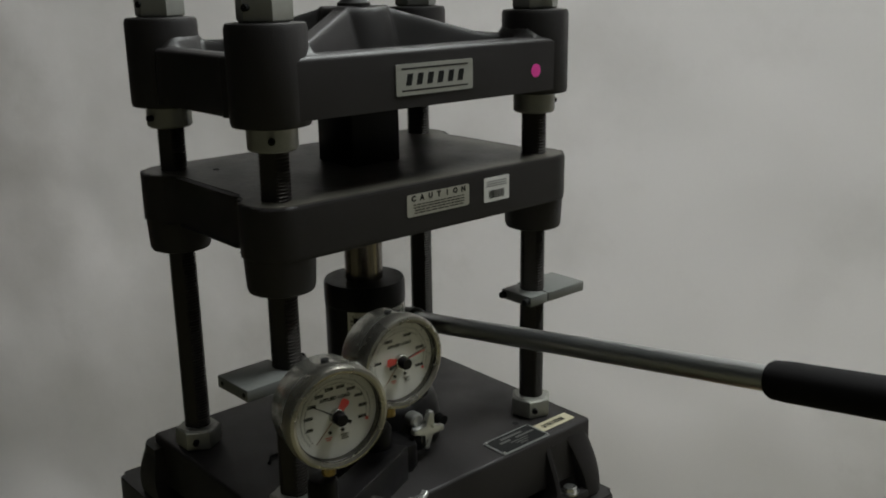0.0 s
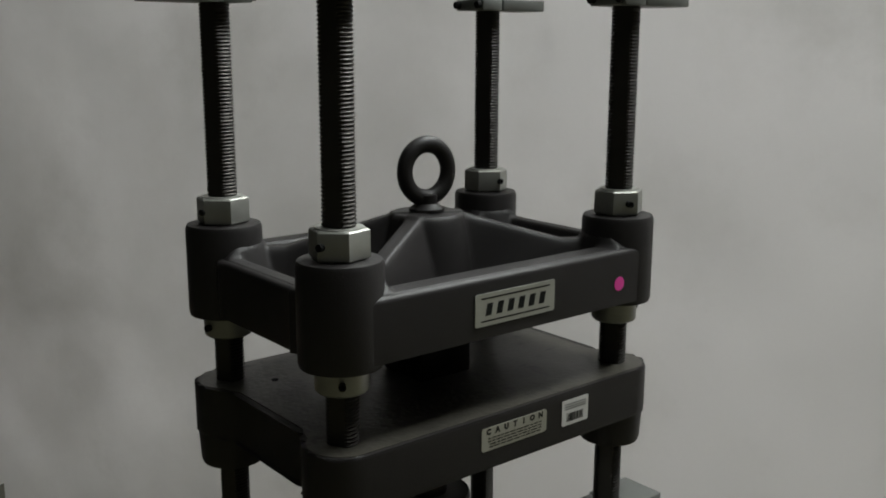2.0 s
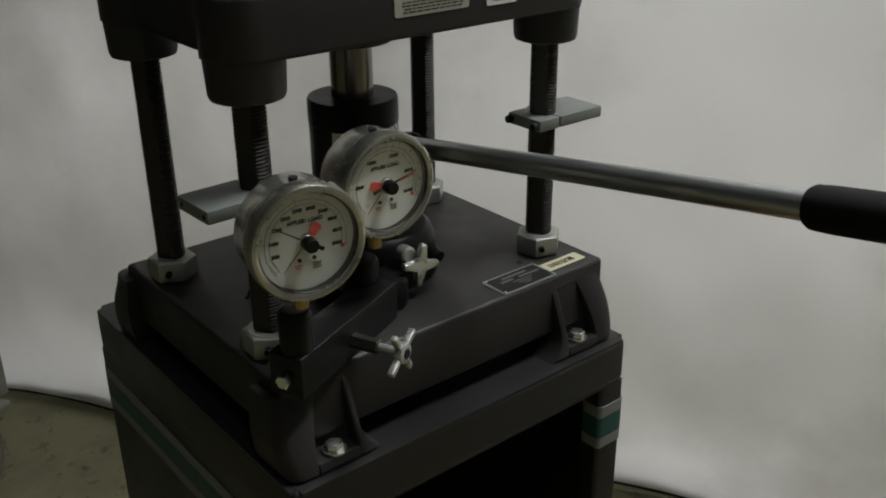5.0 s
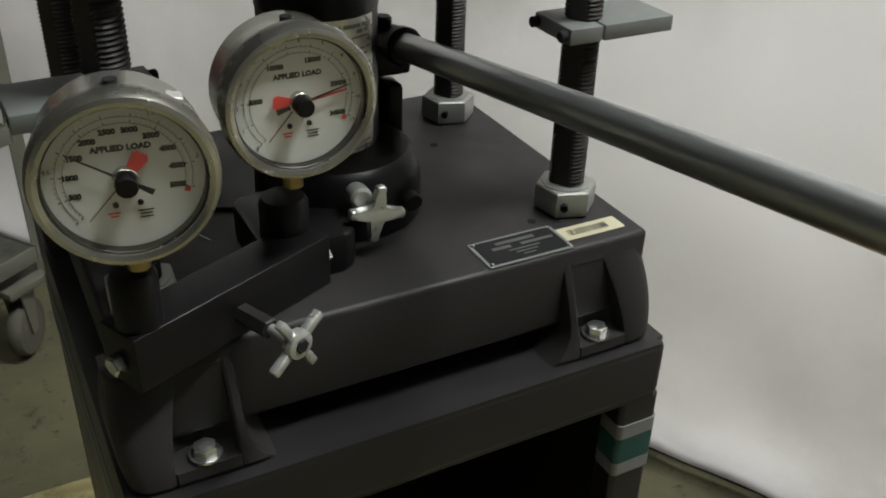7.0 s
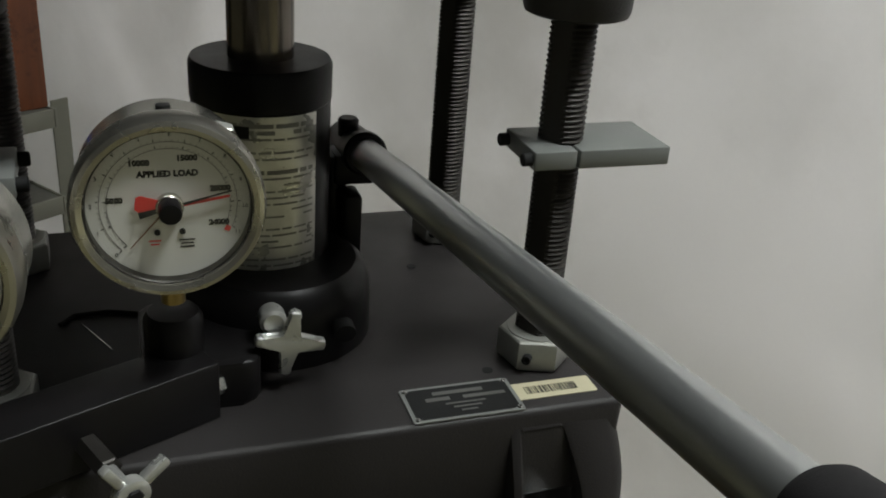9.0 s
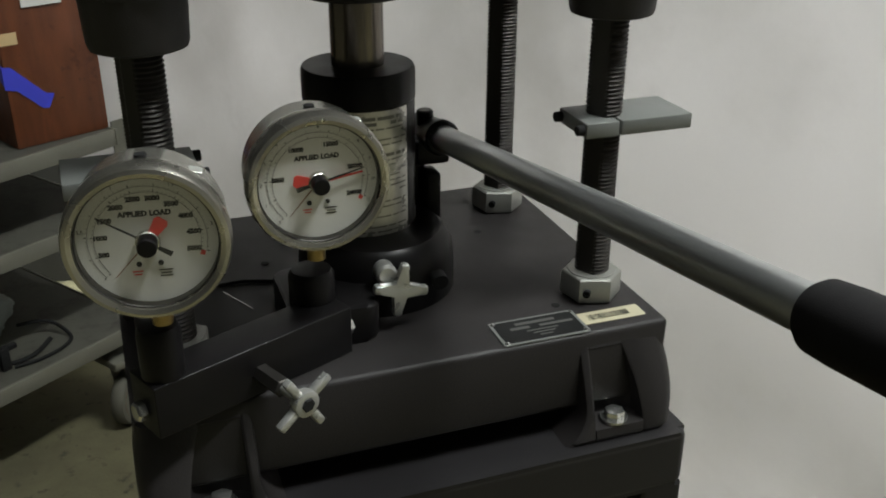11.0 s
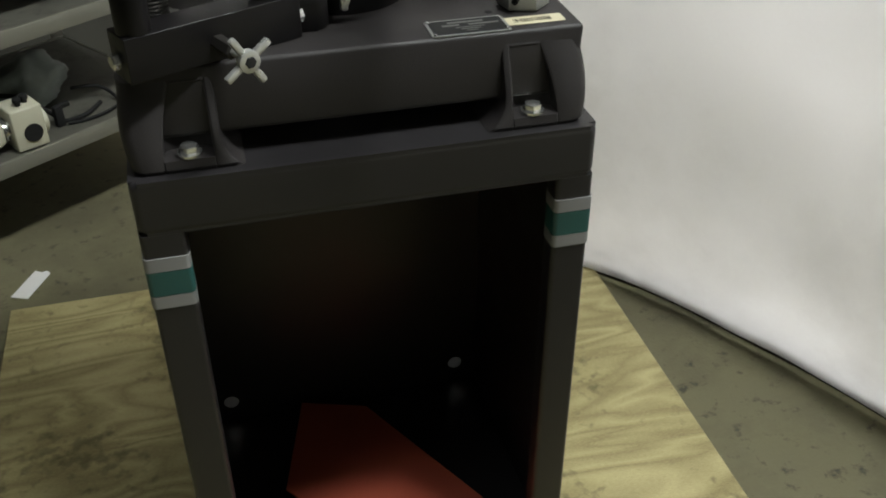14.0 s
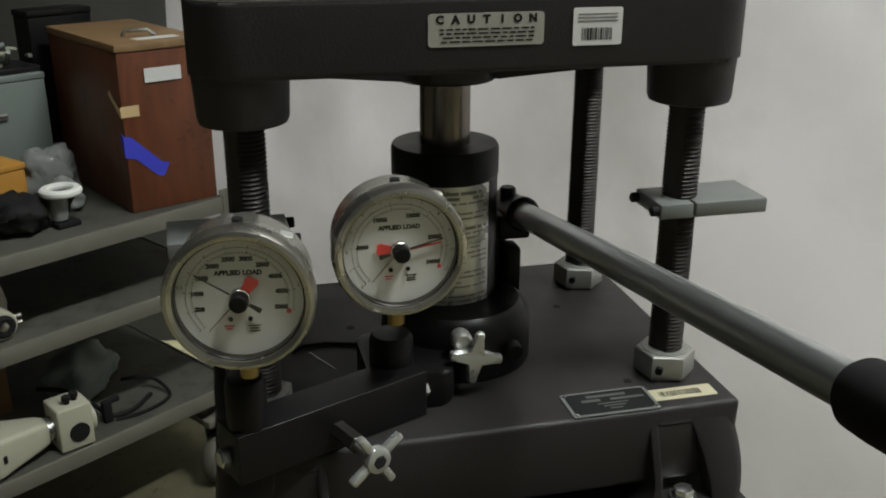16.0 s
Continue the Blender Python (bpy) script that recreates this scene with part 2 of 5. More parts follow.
# the sheet passes light from the two lamps added behind it
let_through(M_SHEET, 0.45)
M_FLOOR = stained_material("concrete", (0.125, 0.114, 0.062), (0.074, 0.067, 0.038), (0.030, 0.028, 0.020), 9.0, 26.0, 0.8, 0.57, 0.68)
M_PLY = wood_material("plywood", (0.47, 0.41, 0.205), (0.205, 0.165, 0.068), (1.3, 6.5, 6.5), 10.0, 0.75, [(-0.318, 0.18, 0.025), (-0.30, 0.0, 0.02), (-0.305, 0.085, 0.014)], (0.295, 0.395, 0.55), 42, 1.15)
M_CAP = material("end_cap_red", (0.13, 0.008, 0.014), 0.4, 0, 0.2)
M_PLYEDGE = wood_material("plywood_edge", (0.45, 0.36, 0.18), (0.25, 0.18, 0.08), (3.0, 3.0, 160.0), 4.0)
M_KNOTWOOD = material("knot_wood", (0.085, 0.055, 0.024), 0.8, 0, 0.5, 60, 300, 0.4, 0.001)
# knot colour, also on the strip that darkens the gap under the sheet
M_KNOT_AND_GAP = material("knot", (0.022, 0.015, 0.007), 0.9, 0, 0.5, 60, 300, 0.4, 0.001)
M_MAHOG = wood_material("stained_wood", (0.165, 0.050, 0.018), (0.085, 0.025, 0.010), (14.0, 14.0, 2.0), 6.0, 0.4)
M_WOODTOP = wood_material("worn_wood_top", (0.26, 0.16, 0.075), (0.17, 0.095, 0.04), (3.0, 12.0, 12.0), 6.0, 0.55)
M_LAMP = bpy.data.materials.new("lamp_tube")
M_LAMP.use_nodes = True
M_LAMP.node_tree.nodes["Principled BSDF"].inputs["Emission Color"].default_value = (*LAMP_COLOUR, 1)
M_LAMP.node_tree.nodes["Principled BSDF"].inputs["Emission Strength"].default_value = 6.0
M_GLASS = bpy.data.materials.new("gauge_glass")
M_GLASS.use_nodes = True
nt = M_GLASS.node_tree
nt.nodes.remove(nt.nodes["Principled BSDF"])
clear, gloss, mixed = nt.nodes.new("ShaderNodeBsdfTransparent"), nt.nodes.new("ShaderNodeBsdfGlossy"), nt.nodes.new("ShaderNodeMixShader")
gloss.inputs["Roughness"].default_value = 0.06
mixed.inputs[0].default_value = 0.035
nt.links.new(clear.outputs[0], mixed.inputs[1])
nt.links.new(gloss.outputs[0], mixed.inputs[2])
nt.links.new(mixed.outputs[0], nt.nodes["Material Output"].inputs["Surface"])
M_SMALLPRINT = material("small_print", (0.20, 0.195, 0.175), 0.5, 0, 0.3)


# ---- mesh helpers ----
def mesh_of(bm, name, smooth=35):
    me = bpy.data.meshes.new(name)
    bmesh.ops.recalc_face_normals(bm, faces=bm.faces)
    if smooth:
        for e in bm.edges:
            e.smooth = len(e.link_faces) == 2 and e.calc_face_angle(0) < radians(smooth)
        for f_ in bm.faces:
            f_.smooth = True
    bm.to_mesh(me)
    bm.free()
    return me


def part(name, bm, mat, parent, label="", smooth=35):
    ob = new(name, mesh_of(bm, name, smooth))
    ob.data.materials.append(mat)
    if parent:
        bpy.context.view_layer.update()
        ob.parent = parent
        ob.matrix_parent_inverse = parent.matrix_world.inverted()
    if label:
        ob["label"] = label
    return ob


def thing(name, at, label, category, group="", kind=""):
    ob = new(name)
    ob.empty_display_size = 0.05
    ob.location = at
    bpy.context.view_layer.update()
    return tagged(ob, label, category, group, kind)


def solo(name, bm, mat, label, category, group="", kind="", smooth=35):
    """A thing of one mesh."""
    return tagged(part(name, bm, mat, None, "", smooth), label, category, group, kind)


def box(x0, x1, y0, y1, z0, z1, bevel=0.0, seg=2, m=None, bm=None):
    out = bmesh.new()
    bmesh.ops.create_cube(out, size=1)
    bmesh.ops.transform(out, matrix=Matrix.Translation(((x0 + x1) / 2, (y0 + y1) / 2, (z0 + z1) / 2)) @ Matrix.Diagonal((x1 - x0, y1 - y0, z1 - z0, 1)), verts=out.verts)
    if bevel:
        bmesh.ops.bevel(out, geom=list(out.edges), offset=bevel, segments=seg, profile=0.5, affect="EDGES")
    return finish(out, m, bm)


def finish(out, m, bm):
    if m is not None:
        bmesh.ops.transform(out, matrix=m, verts=out.verts)
    if bm is not None:
        tmp = bpy.data.meshes.new("tmp")
        out.to_mesh(tmp)
        out.free()
        bm.from_mesh(tmp)
        bpy.data.meshes.remove(tmp)
        return bm
    return out


def lathe(profile, seg=32, m=None, bm=None, cap=True):
    """Turns (radius, height) pairs round z."""
    out = bmesh.new()
    rings = []
    for r, z in profile:
        rings.append([out.verts.new((r * math.cos(2 * math.pi * k / seg), r * math.sin(2 * math.pi * k / seg), z)) for k in range(seg)])
    for a, b in zip(rings, rings[1:]):
        for k in range(seg):
            out.faces.new((a[k], a[(k + 1) % seg], b[(k + 1) % seg], b[k]))
    if cap:
        out.faces.new(rings[0][::-1])
        out.faces.new(rings[-1])
    return finish(out, m, bm)


def prism(points, h0, h1, bevel=0.0, seg=2, m=None, bm=None, top_only=False):
    """A polygon in xy drawn up from h0 to h1."""
    out = bmesh.new()
    lo = [out.verts.new((x, y, h0)) for x, y in points]
    hi = [out.verts.new((x, y, h1)) for x, y in points]
    n = len(points)
    out.faces.new(lo[::-1])
    out.faces.new(hi)
    for k in range(n):
        out.faces.new((lo[k], lo[(k + 1) % n], hi[(k + 1) % n], hi[k]))
    if bevel:
        es = [e for e in out.edges if (e.verts[0].co.z == e.verts[1].co.z) and not (top_only and e.verts[0].co.z == h0)]
        bmesh.ops.bevel(out, geom=es, offset=bevel, segments=seg, profile=0.5, affect="EDGES")
    return finish(out, m, bm)


def rod(a, b, r, seg=20, bm=None, chamfer=0.0):
    a, b = Vector(a), Vector(b)
    d = b - a
    prof = [(r, 0), (r, d.length)] if not chamfer else [(r - chamfer, 0), (r, chamfer), (r, d.length - chamfer), (r - chamfer, d.length)]
    return lathe(prof, seg, Matrix.Translation(a) @ d.to_track_quat("Z", "Y").to_matrix().to_4x4(), bm)


def sweep(points, r, seg=10, bm=None, closed=False):
    """A round bar along a line of points."""
    out = bmesh.new()
    pts = [Vector(p) for p in points]
    rings = []
    n = len(pts)
    for i, p in enumerate(pts):
        t = (pts[(i + 1) % n] - pts[i - 1]) if closed or 0 < i < n - 1 else (pts[1] - pts[0] if i == 0 else pts[-1] - pts[-2])
        q = t.to_track_quat("Z", "Y")
        rr = r if not callable(r) else r(i / (n - 1))
        rings.append([out.verts.new(p + q @ Vector((rr * math.cos(2 * math.pi * k / seg), rr * math.sin(2 * math.pi * k / seg), 0))) for k in range(seg)])
    pairs = list(zip(rings, rings[1:])) + ([(rings[-1], rings[0])] if closed else [])
    for a, b in pairs:
        for k in range(seg):
            out.faces.new((a[k], a[(k + 1) % seg], b[(k + 1) % seg], b[k]))
    if not closed:
        out.faces.new(rings[0][::-1])
        out.faces.new(rings[-1])
    return finish(out, None, bm)


def hexagon(r, turn=0.0, cx=0.0, cy=0.0, n=6):
    return [(cx + r * math.cos(turn + 2 * math.pi * k / n), cy + r * math.sin(turn + 2 * math.pi * k / n)) for k in range(n)]


def rounded(x0, x1, y0, y1, r, n=5):
    pts = []
    for cx, cy, a in ((x1 - r, y1 - r, 0), (x0 + r, y1 - r, 90), (x0 + r, y0 + r, 180), (x1 - r, y0 + r, 270)):
        for k in range(n + 1):
            t = radians(a + 90 * k / n)
            pts.append((cx + r * math.cos(t), cy + r * math.sin(t)))
    return pts


def letters(text, size, m, bm=None, depth=0.0002, align="CENTER", bold=0.0):
    """Text in the built-in font as a mesh, in the plane of m."""
    cu = bpy.data.curves.new("t", "FONT")
    cu.offset = size * bold
    cu.body, cu.size, cu.align_x, cu.align_y, cu.extrude = text, size, align, "CENTER", depth
    cu.resolution_u = 2
    ob = bpy.data.objects.new("t", cu)
    scene.collection.objects.link(ob)
    bpy.context.view_layer.update()
    me = bpy.data.meshes.new_from_object(ob.evaluated_get(bpy.context.evaluated_depsgraph_get()))
    bpy.data.objects.remove(ob)
    bpy.data.curves.remove(cu)
    out = bmesh.new()
    out.from_mesh(me)
    bpy.data.meshes.remove(me)
    return finish(out, m, bm)


def wall_plane(x, y, z, az=0.0, tilt=0.0):
    """A frame of axes for things on an upright face that looks along -y turned by az: x along it, y up, z out of it."""
    return Matrix.Translation((x, y, z)) @ Matrix.Rotation(radians(az), 4, "Z") @ Matrix.Rotation(radians(90 + tilt), 4, "X")

# ---- large structure ----
solo("floor", box(-5.5, 5.0, -5.0, 6.0, -0.1, 0.0), M_FLOOR, "olive-grey stained concrete workshop floor", "floor", kind="structure", smooth=0)
for nm, b in (("wall_north", (-5.6, 5.1, 6.0, 6.15, 0, CEILING)), ("wall_south", (-5.6, 5.1, -5.15, -5.0, 0, CEILING)), ("wall_west", (-5.65, -5.5, -5.0, 6.0, 0, CEILING)), ("wall_east", (5.0, 5.15, -5.0, 6.0, 0, CEILING))):
    solo(nm, box(*b), M_WALL, "plain dull painted workshop wall", "wall", kind="structure", smooth=0)
solo("ceiling", box(-5.6, 5.1, -5.1, 6.1, CEILING, CEILING + 0.1), M_CEIL, "plain pale workshop ceiling", "ceiling", kind="structure", smooth=0)
# added wall: blocks rear lamp light from the floor behind the cart
solo("wall_light_block", box(-3.2, 0.0, 0.0, 0.08, 0.0, 3.0, 0, 1, pose(-0.27, 2.03, 0, 0, 0, -14)), M_WALL, "plain dull wall added to keep the cart's background dark", "wall", kind="structure", smooth=0)

# none of these lamps is in view; two only backlight the sheet
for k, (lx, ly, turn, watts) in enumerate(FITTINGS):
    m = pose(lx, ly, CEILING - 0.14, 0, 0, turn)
    fit_ = thing("unseen_ceiling_light", (lx, ly, CEILING - 0.14), "unseen white fluorescent batten assumed under the ceiling", "ceiling light", "ceiling lights")
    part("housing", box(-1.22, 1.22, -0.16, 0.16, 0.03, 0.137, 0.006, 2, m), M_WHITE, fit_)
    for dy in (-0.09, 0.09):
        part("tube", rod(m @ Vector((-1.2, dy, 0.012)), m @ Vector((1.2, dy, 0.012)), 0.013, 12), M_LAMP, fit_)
    lamp = bpy.data.lights.new("unseen_fluorescent", "AREA")
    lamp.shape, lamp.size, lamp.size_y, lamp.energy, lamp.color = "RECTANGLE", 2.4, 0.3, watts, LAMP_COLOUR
    lo = new("unseen_fluorescent", lamp)
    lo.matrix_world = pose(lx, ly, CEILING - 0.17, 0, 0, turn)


def hung_sheet():
    """The white sheet that hangs behind the press: soft wrinkles, its foot curling a little off the floor."""
    ux, uy = -0.565, 0.825
    nx, ny = -0.825, -0.565
    bm = bmesh.new()
    cols, rows = 150, 90
    grid = []
    for j in range(rows + 1):
        z = 0.017 + 2.75 * (j / rows) ** 1.25
        row = []
        for i in range(cols + 1):
            s = -2.3 + 3.86 * i / cols
            p = Vector((s * 1.3, z * 0.9, 0))
            w = 0.035 * noise.noise(p) + 0.014 * noise.noise(p * 3.1) + 0.004 * noise.noise(p * 8)
            w += 0.045 * math.exp(-((z - 0.25) / 0.2) ** 2) + 0.06 * min(1, (s / 0.7) ** 2)
            w -= 0.05 * max(0, z - 1.0)
            zz = z + (0.010 * noise.noise(Vector((s * 2.2, 7, 0))) + 0.003) * math.exp(-z / 0.1)
            row.append(bm.verts.new((0.622 + ux * s + nx * w, 0.622 + uy * s + ny * w, zz)))
        grid.append(row)
    for j in range(rows):
        for i in range(cols):
            bm.faces.new((grid[j][i], grid[j][i + 1], grid[j + 1][i + 1], grid[j + 1][i]))
    ob = solo("hanging_sheet", bm, M_SHEET, "large wrinkled white sheet hung down to the concrete floor", "backdrop sheet", smooth=80)
    sol = ob.modifiers.new("thickness", "SOLIDIFY")
    sol.thickness, sol.offset = 0.003, -1
    return ob



def foot_batten():
    """Low dark strip added along the sheet's foot, a finger's width behind, as shade."""
    bm = bmesh.new()
    rings = []
    for i in range(41):
        s = -2.25 + 3.75 * i / 40
        w = 0.035 * noise.noise(Vector((s * 1.3, 0, 0))) + 0.06 * min(1, (s / 0.7) ** 2) + 0.014 * noise.noise(Vector((s * 4.03, 0, 0)))
        ring = []
        for d, z in ((0, 0.0005), (0, 0.068), (-0.03, 0.07), (-0.03, 0.0005)):
            ring.append(bm.verts.new((0.622 - 0.565 * s - 0.825 * (w + d), 0.622 + 0.825 * s - 0.565 * (w + d), z)))
        rings.append(ring)
    for a, b in zip(rings, rings[1:]):
        for k in range(4):
            bm.faces.new((a[k], a[(k + 1) % 4], b[(k + 1) % 4], b[k]))
    bm.faces.new(rings[0][::-1])
    bm.faces.new(rings[-1])
    # no real batten: its dark colour draws the shaded gap under the sheet
    return solo("batten", bm, M_KNOT_AND_GAP, "added low dark strip for the shade under the white sheet", "batten")


hung_sheet()
foot_batten()

# ---- plywood under the stand ----
ply = thing("plywood_sheet", (0, 0.18, 0), "four-foot yellowish knotty plywood sheet lying on the concrete", "plywood")
part("board", box(-0.615, 0.608, -0.44, 0.797, 0.003, 0.02, 0.0015, 1), M_PLY, ply)
part("edge_ply", box(-0.6145, 0.6075, -0.4395, 0.7965, 0.0005, 0.0035), M_PLYEDGE, ply, "dark glued edge layers")
for kx, ky, a, b in ((-0.322, 0.18, 0.029, 0.017),):
    part("knot", lathe([(0.86, 0.0002), (0.6, 0.0006), (0.001, 0.0007)], 24, Matrix.Translation((kx, ky, 0.02)) @ Matrix.Rotation(0.15, 4, "Z") @ Matrix.Diagonal((a, b, 1, 1))), M_KNOTWOOD, ply, "brown knot with a dark rim")
    part("knot_rim", lathe([(1.06, 0.0001), (0.97, 0.0008), (0.84, 0.0001)], 28, Matrix.Translation((kx, ky, 0.02)) @ Matrix.Rotation(0.15, 4, "Z") @ Matrix.Diagonal((a, b, 1, 1)), cap=False), M_KNOT_AND_GAP, ply)

paper = bmesh.new()
prism([(-0.626, 0.868), (-0.590, 0.853), (-0.550, 0.938), (-0.557, 0.950), (-0.568, 0.946), (-0.583, 0.956)], 0.0015, 0.0028, bm=paper)
solo("paper_scrap", paper, M_PAPERLBL, "torn white paper scrap lying on the concrete floor", "paper", smooth=0)

# ---- the stand ----
CX0, CX1, CY0, CY1, CZ = -0.2375, 0.2425, -0.110, 0.398, 0.786
stand = thing("cabinet_stand", (0, 0.14, 0.02), "dark grey steel open-fronted cabinet stand with green stripes", "cabinet")


top = prism(rounded(CX0, CX1, CY0, CY1, 0.009), CZ - 0.06, CZ, 0.0085, 5, top_only=True)
part("top", top, M_CAB, stand)
OX0, OX1, OZ0, OZ1 = -0.192, 0.1995, 0.083, 0.7235
part("post", prism(rounded(CX0, OX0, CY0, CY0 + 0.03, 0.006), 0.0805, CZ - 0.0602), M_CAB, stand)
part("post", prism(rounded(OX1, CX1, CY0, CY0 + 0.03, 0.006), 0.0805, CZ - 0.0602), M_CAB, stand)
part("side_panel", box(CX0 + 0.001, CX0 + 0.004, CY0 + 0.03, CY1, 0.021, CZ - 0.0602), M_CAB, stand)
part("side_panel", box(CX1 - 0.004, CX1 - 0.001, CY0 + 0.03, CY1, 0.021, CZ - 0.0602), M_CAB, stand)


BACK = 0.302


def back_panel():
    """The back with two round holes through it."""
    bm = bmesh.new()
    x0, x1, z0, z1 = CX0 + 0.004, CX1 - 0.004, 0.021, CZ - 0.061
    holes = [(-0.191, 0.113), (0.2015, 0.113)]
    r, n = 0.0125, 16
    xs = sorted([x0, x1] + [h[0] + d for h in holes for d in (-0.02, 0.02)])
    zs = [z0, 0.093, 0.133, z1]
    for a, b in zip(xs, xs[1:]):
        for c, d in zip(zs, zs[1:]):
            hole = next((h for h in holes if a < h[0] < b and c < h[1] < d), None)
            if not hole:
                bm.faces.new([bm.verts.new((x, BACK, z)) for x, z in ((a, c), (b, c), (b, d), (a, d))])
                continue
            sq, ci = [], []
            for k in range(n):
                t = 2 * math.pi * k / n
                s = 0.02 / max(abs(math.cos(t)), abs(math.sin(t)))
                sq.append(bm.verts.new((hole[0] + s * math.cos(t), BACK, hole[1] + s * math.sin(t))))
                ci.append(bm.verts.new((hole[0] + r * math.cos(t), BACK, hole[1] + r * math.sin(t))))
            for k in range(n):
                bm.faces.new((sq[k], sq[(k + 1) % n], ci[(k + 1) % n], ci[k]))
    return bm


part("back_panel", back_panel(), M_CAB, stand, smooth=0)
part("shelf_floor", box(CX0 + 0.0045, CX1 - 0.0045, CY0 + 0.0125, CY1 - 0.004, 0.070, 0.074), M_CAB, stand)
part("kick_plate", box(CX0, CX1, CY0, CY0 + 0.012, 0.021, 0.080, 0.004, 3), M_CAB, stand)
# black plates stand in for the shade of the kick plate's two recesses
for x0, x1 in ((CX0 + 0.008, -0.040), (-0.030, CX1 - 0.008)):
    part("kick_recess_shade", box(x0, x1, CY0 - 0.0012, CY0 + 0.001, 0.0295, 0.0725, 0.0008, 1), M_BLACK, stand)
for sx0, sx1 in ((CX0 - 0.0012, OX0 + 0.0003), (OX1 - 0.0003, CX1 + 0.0012)):
    for z0, z1, mt in ((0.683, 0.699, M_STRIPE), (0.653, 0.682, M_GREEN), (0.637, 0.652, M_STRIPE)):
        part("stripe", prism(rounded(sx0, sx1, CY0 - 0.0012, CY0 + 0.0312, 0.006), z0, z1), mt, stand, "dark green painted band" if mt is M_GREEN else "pale grey painted band")
for sx in (CX0 - 0.0006, CX1 - 0.0006):
    for z0, z1, mt in ((0.683, 0.699, M_STRIPE), (0.653, 0.682, M_GREEN), (0.637, 0.652, M_STRIPE)):
        part("stripe", box(sx, sx + 0.0012, CY0 + 0.0313, CY1 - 0.002, z0, z1), mt, stand, "dark green painted band" if mt is M_GREEN else "pale grey painted band")
part("floor_clip", box(-0.187, -0.178, -0.07, -0.06, 0.0742, 0.089, 0.002, 2), M_BLACK, stand)


# ---- orange sheets in the stand ----
def sheet_of(points, z0, z1, tilt, lift=0.0):
    """A thin flat sheet; tilt lowers it towards its front."""
    bm = prism(points, z0, z1, 0.0004, 1)
    bmesh.ops.triangulate(bm, faces=[f_ for f_ in bm.faces if len(f_.verts) > 4])
    for v in bm.verts:
        v.co.z += lift + tilt * (v.co.y + 0.1)
    return bm


sleeve = sheet_of([(0.172, -0.085), (0.003, -0.176), (-0.085, 0.055), (0.085, 0.14)], 0.0790, 0.0812, 0.008)
orange_b = solo("orange_sleeve", sleeve, M_SLEEVE, "glossy orange plastic sleeve lying in the open stand", "plastic sleeve", "orange sheets", smooth=0)
pad = sheet_of([(0.168, 0.012), (0.150, -0.035), (0.062, -0.094), (0.018, -0.085), (-0.125, 0.105), (-0.075, 0.285), (0.03, 0.25)], 0.0835, 0.0875, 0.03)
solo("orange_rubber_sheet", pad, M_ORANGE, "matt orange rubber sheet with cut corners in the stand", "rubber sheet", "orange sheets", smooth=0)
# film's dark tone carries the shade between rubber sheet and sleeve
solo("shaded_flap", sheet_of([(0.150, -0.04), (0.062, -0.098), (-0.005, -0.09), (-0.02, -0.125), (0.0, -0.13), (0.09, -0.09)], 0.0818, 0.0824, 0.008), M_FILM_SHADED, "creased orange film, darkened for the shade under the rubber sheet", "plastic film", smooth=0)

# ---- the press ----
COLS = [(-0.19, 0.0), (0.19, 0.0), (-0.19, 0.228), (0.19, 0.228)]
YM = 0.114
BZ = 0.883
press = thing("hydraulic_press", (0, YM, CZ), "charcoal four-column hand-lever hydraulic laboratory press on a cabinet stand", "press")


def frustum(x0, x1, y0, y1, z0, X0, X1, Y0, Y1, z1, bevel, m=None, bm=None):
    out = bmesh.new()
    lo = [out.verts.new(p) for p in ((x0, y0, z0), (x1, y0, z0), (x1, y1, z0), (x0, y1, z0))]
    hi = [out.verts.new(p) for p in ((X0, Y0, z1), (X1, Y0, z1), (X1, Y1, z1), (X0, Y1, z1))]
    out.faces.new(lo[::-1])
    out.faces.new(hi)
    for k in range(4):
        out.faces.new((lo[k], lo[(k + 1) % 4], hi[(k + 1) % 4], hi[k]))
    bmesh.ops.bevel(out, geom=list(out.edges), offset=bevel, segments=3, profile=0.5, affect="EDGES")
    return finish(out, m, bm)


base = part("base", frustum(-0.220, 0.228, -0.076, 0.30, 0.812, -0.222, 0.235, -0.0685, 0.296, BZ, 0.005), M_CAST, press)


